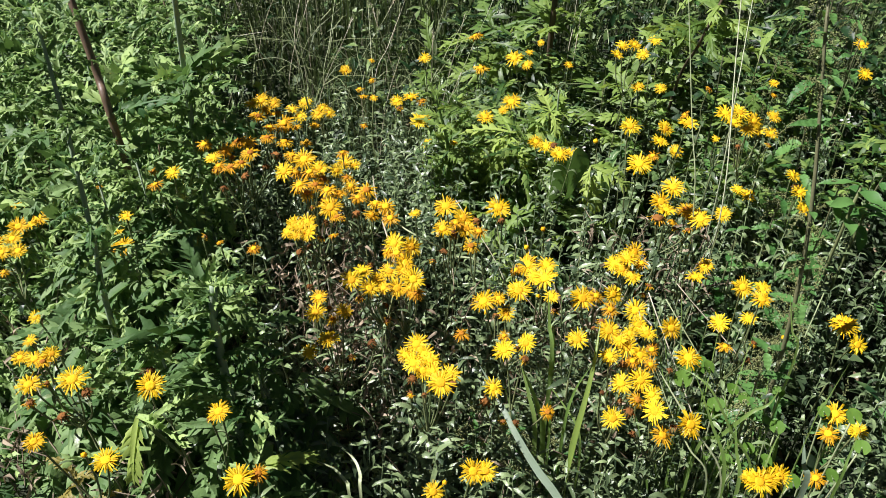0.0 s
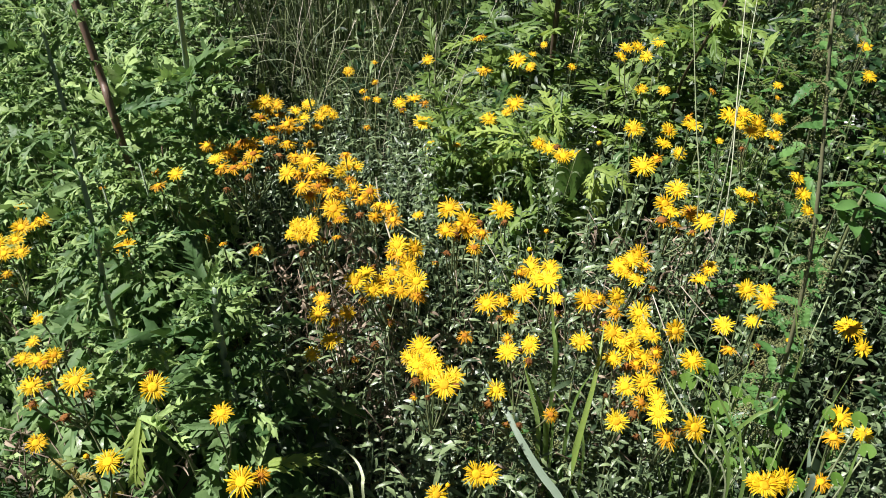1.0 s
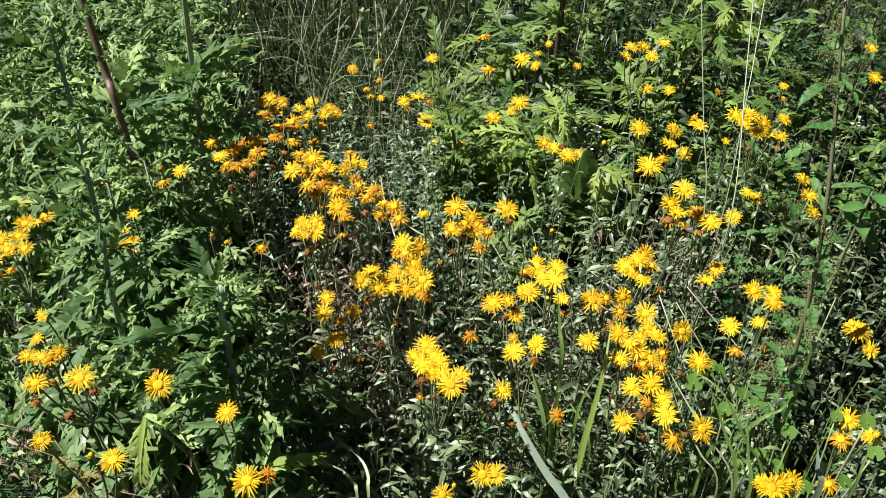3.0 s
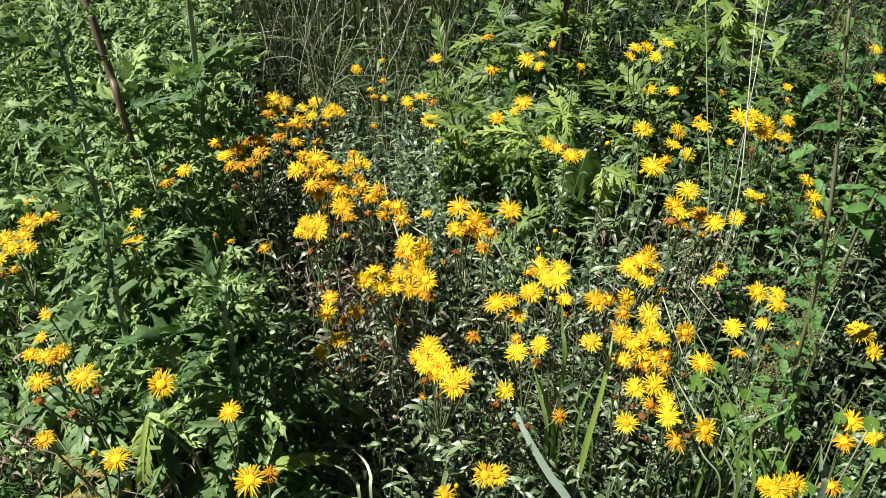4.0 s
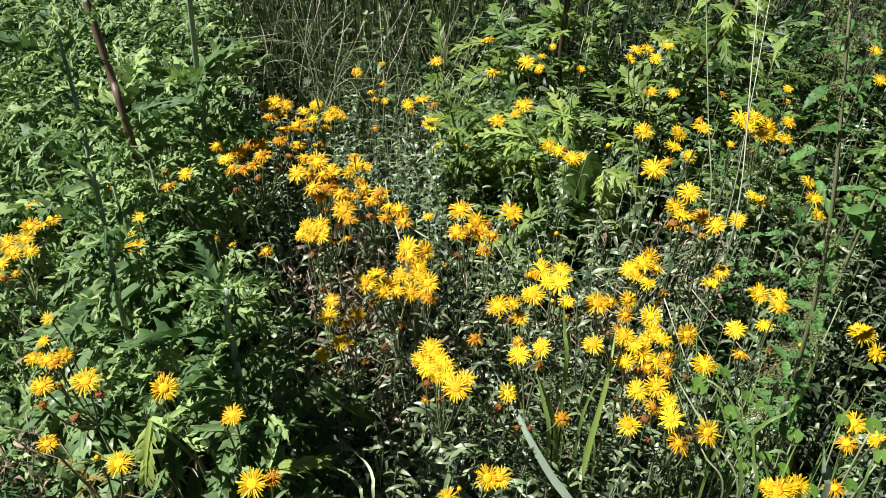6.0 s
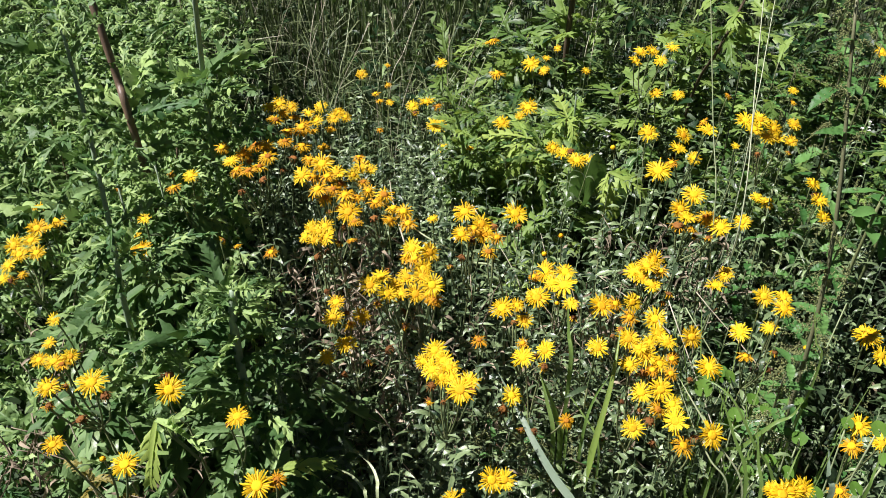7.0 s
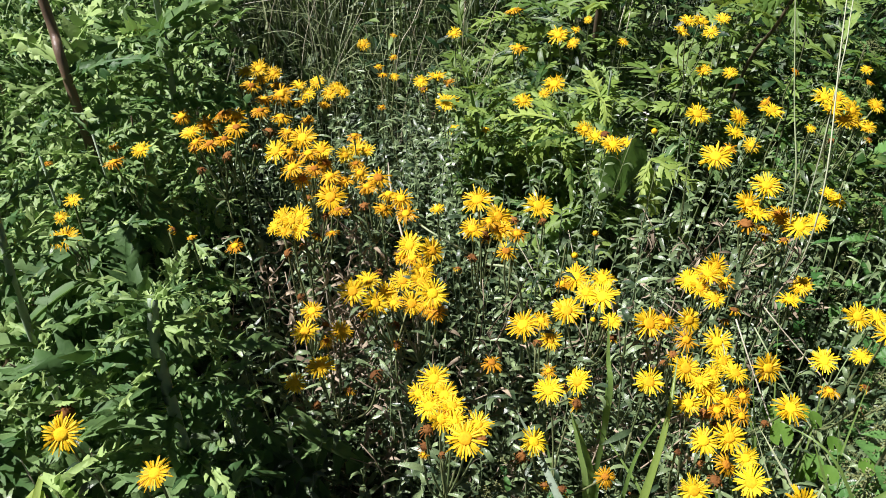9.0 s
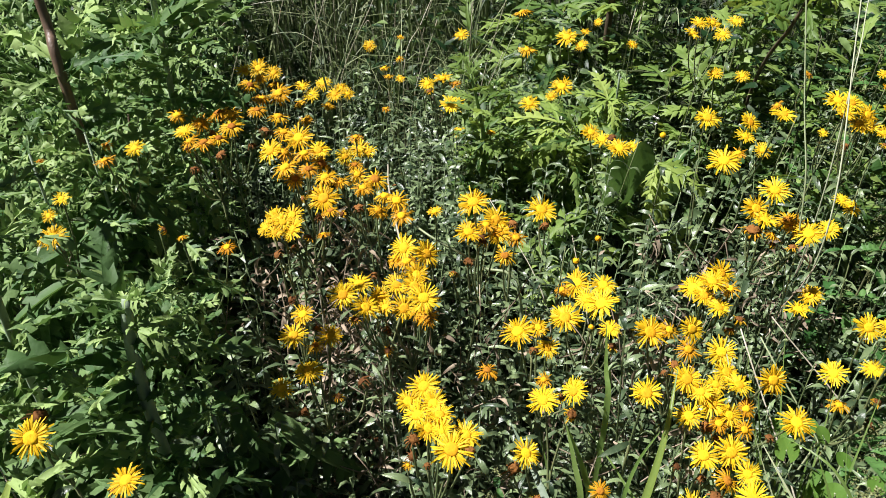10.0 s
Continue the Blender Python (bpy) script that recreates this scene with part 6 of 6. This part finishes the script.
grass_culm([(-0.165, 1.988, -0.01), (-0.165, 1.958, 0.4), (-0.178, 1.93, 0.48), (-0.193, 1.931, 0.55), (-0.201, 1.93, 0.57), (-0.215, 1.948, 0.55)], 0.0015, "pale thin grass stalk in the grass behind", 0.0, M_DRY)
grass_culm([(-0.157, 1.982, -0.01), (-0.157, 1.952, 0.42), (-0.17, 1.981, 0.52), (-0.184, 2.023, 0.58)], 0.0012, "pale thin grass stalk in the grass behind", 0.0, M_CULM)
grass_culm([(-0.129, 1.967, -0.01), (-0.129, 1.937, 0.42), (-0.142, 2.054, 0.52), (-0.155, 2.173, 0.6)], 0.0012, "pale thin grass stalk in the grass behind", 0.0, M_CULM)
grass_culm([(-0.133, 2.033, -0.01), (-0.133, 2.003, 0.42), (-0.095, 2.055, 0.52), (-0.061, 2.166, 0.58)], 0.0013, "pale thin grass stalk in the grass behind", 0.0, M_DRY)
grass_culm([(0.007, 1.961, -0.01), (0.007, 1.931, 0.4), (0.058, 1.988, 0.52), (0.129, 2.119, 0.6)], 0.0014, "pale thin grass stalk in the grass behind", 0.0, M_CULM)
grass_culm([(-0.27, 2.012, -0.01), (-0.27, 1.982, 0.42), (-0.25, 2.042, 0.54), (-0.242, 2.159, 0.62)], 0.0012, "pale thin grass stalk in the grass behind", 0.0, M_CULM)
grass_culm([(-0.342, 2.079, -0.01), (-0.342, 2.049, 0.42), (-0.345, 2.053, 0.55), (-0.335, 2.134, 0.62)], 0.0012, "pale thin grass stalk in the grass behind", 0.0, M_DRY)
grass_culm([(0.386, 2.044, -0.01), (0.386, 2.014, 0.48), (0.398, 2.041, 0.58), (0.404, 2.069, 0.66)], 0.0014, "pale thin grass stalk in the grass behind", 0.0, M_DRY)
grass_culm([(0.405, 2.045, -0.01), (0.405, 2.015, 0.48), (0.413, 2.041, 0.58), (0.422, 2.07, 0.66)], 0.0013, "pale thin grass stalk in the grass behind", 0.0, M_DRY)
grass_culm([(0.491, 2.007, -0.01), (0.491, 1.977, 0.45), (0.452, 1.967, 0.55), (0.474, 1.987, 0.6), (0.475, 1.934, 0.58)], 0.0014, "pale thin grass stalk in the grass behind", 0.0, M_CULM)
broad_blade([(-0.938, 1.721, -0.01), (-0.938, 1.691, 0.55), (-0.869, 1.594, 0.66), (-0.825, 1.536, 0.76)], 0.012, "bright yellow-green grass blade", (-0.3, -0.8, 0.4))


def back_stalks():
    """Straw-coloured bent stalks standing in the grass behind."""
    r = random.Random(64)
    for _ in range(60):
        x, y = r.uniform(-0.75, 0.05), r.uniform(1.75, 2.7)
        h = r.uniform(0.5, 0.72)
        a, b = r.gauss(0, 0.12), r.gauss(-0.04, 0.08)
        grass_culm([(x, y, -0.01), (x + a * 0.3, y + b * 0.3, h * 0.6), (x + a, y + b, h)], r.uniform(0.0011, 0.0018), "dry grass stalk standing in the grass behind", r.choice((0, 0, 0.03)), r.choice((M_DRY, M_CULM)))


back_stalks()
nettle(0.14, 0.81, 0.50, (0.02, -0.02), True, 6, 0.7)
nettle(0.21, 0.80, 0.46, (0.02, -0.02), True, 6, 0.7)
nettle(0.10, 0.83, 0.50, (0.0, -0.02), True, 5, 0.6)
nettle(0.165, 0.775, 0.48, (0.0, -0.02), True, 5, 0.6)

# ---- small things: round leaves, white flowers ----
def round_leaf_weed(x, y, leaves):
    """Low weed with round leaves on thin stalks: (dx, dy, height, width)."""
    root = plant("round_leaved_weed", x, y, 0, "low weed with bright round green leaves", "weed", "round-leaved weeds")
    r = random.Random(int(x * 5000))
    for dx, dy, z, w in leaves:
        verts, faces = [Vector((0, 0, 0))], []
        for k in range(15):
            a = 0.25 + (2 * math.pi - 0.5) * k / 14
            q = w * 0.5 * (1 + 0.04 * math.sin(5 * a))
            verts.append(Vector((q * math.sin(a), -q * math.cos(a), 0.07 * w * abs(math.sin(a)) + 0.03 * w * math.cos(3 * a))))
        faces = [(0, k + 1, k + 2) for k in range(14)]
        tip = Vector((dx, dy, z))
        piece("stalk", mesh_of("stalk", *tube(curve_between([Vector((0, 0, -0.01)), Vector((dx * 0.4, dy * 0.4, z * 0.6)), tip], 5), [0.0012] * 11, 5), M_CULM), root)
        piece("leaf", mesh_of("leaf", verts, faces, M_CLOVER), root, place(tip, r.uniform(-40, 40), r.uniform(15, 35), r.uniform(-15, 15)))


round_leaf_weed(0.40, 0.86, ((-0.002, -0.018, 0.552, 0.026), (0.039, 0.0, 0.557, 0.020), (0.035, 0.02, 0.547, 0.018)))
round_leaf_weed(0.44, 0.77, ((-0.019, 0.01, 0.570, 0.020), (0.032, 0.03, 0.558, 0.019), (0.025, -0.03, 0.529, 0.017), (0.001, -0.03, 0.504, 0.017)))
round_leaf_weed(0.51, 0.74, ((-0.014, 0.0, 0.502, 0.019), (-0.005, 0.02, 0.549, 0.020), (0.005, -0.04, 0.513, 0.020), (0.004, 0.06, 0.573, 0.017)))
round_leaf_weed(0.56, 0.71, ((0.006, 0.01, 0.621, 0.021), (-0.003, 0.05, 0.582, 0.017), (0.02, -0.01, 0.586, 0.020), (-0.016, -0.03, 0.555, 0.019)))
round_leaf_weed(0.45, 0.95, ((-0.014, -0.015, 0.47, 0.031), (0.03, 0.02, 0.43, 0.022), (0.045, -0.045, 0.42, 0.026)))
round_leaf_weed(0.52, 0.92, ((0.0, 0.0, 0.44, 0.022), (0.03, -0.03, 0.46, 0.022), (-0.03, -0.02, 0.40, 0.026)))
round_leaf_weed(0.50, 0.80, ((0.0, 0.0, 0.40, 0.026), (0.04, 0.02, 0.43, 0.022), (-0.03, 0.03, 0.38, 0.024)))


def white_flower(x, y, z):
    root = plant("white_wildflower", x, y, 0, "tiny white wildflowers clustered on a thin stalk", "flower", "white wildflowers")
    piece("stalk", mesh_of("stalk", *tube(curve_between([Vector((0, 0, -0.01)), Vector((0.01, 0, z * 0.6)), Vector((0, 0, z))], 5), [0.0013] * 11, 5), M_FLEASTEM), root)
    r = random.Random(int(x * 9000))
    for _ in range(5):
        parts = []
        for k in range(5):
            parts.append(moved(lance_leaf(0.0042, 0.003, 0.4, 0.3, n=3, rnd=r), place(Vector((0, 0, 0)), k * 72, 25)))
        piece("flower", mesh_of("flower", *join(parts), M_WHITE), root, place(Vector((r.uniform(-0.012, 0.012), r.uniform(-0.012, 0.012), z + r.uniform(-0.01, 0.008))), r.uniform(0, 360), r.uniform(-20, 20)))


white_flower(0.40, 1.66, 0.50)
white_flower(0.375, 1.60, 0.47)
white_flower(0.90, 1.52, 0.60)
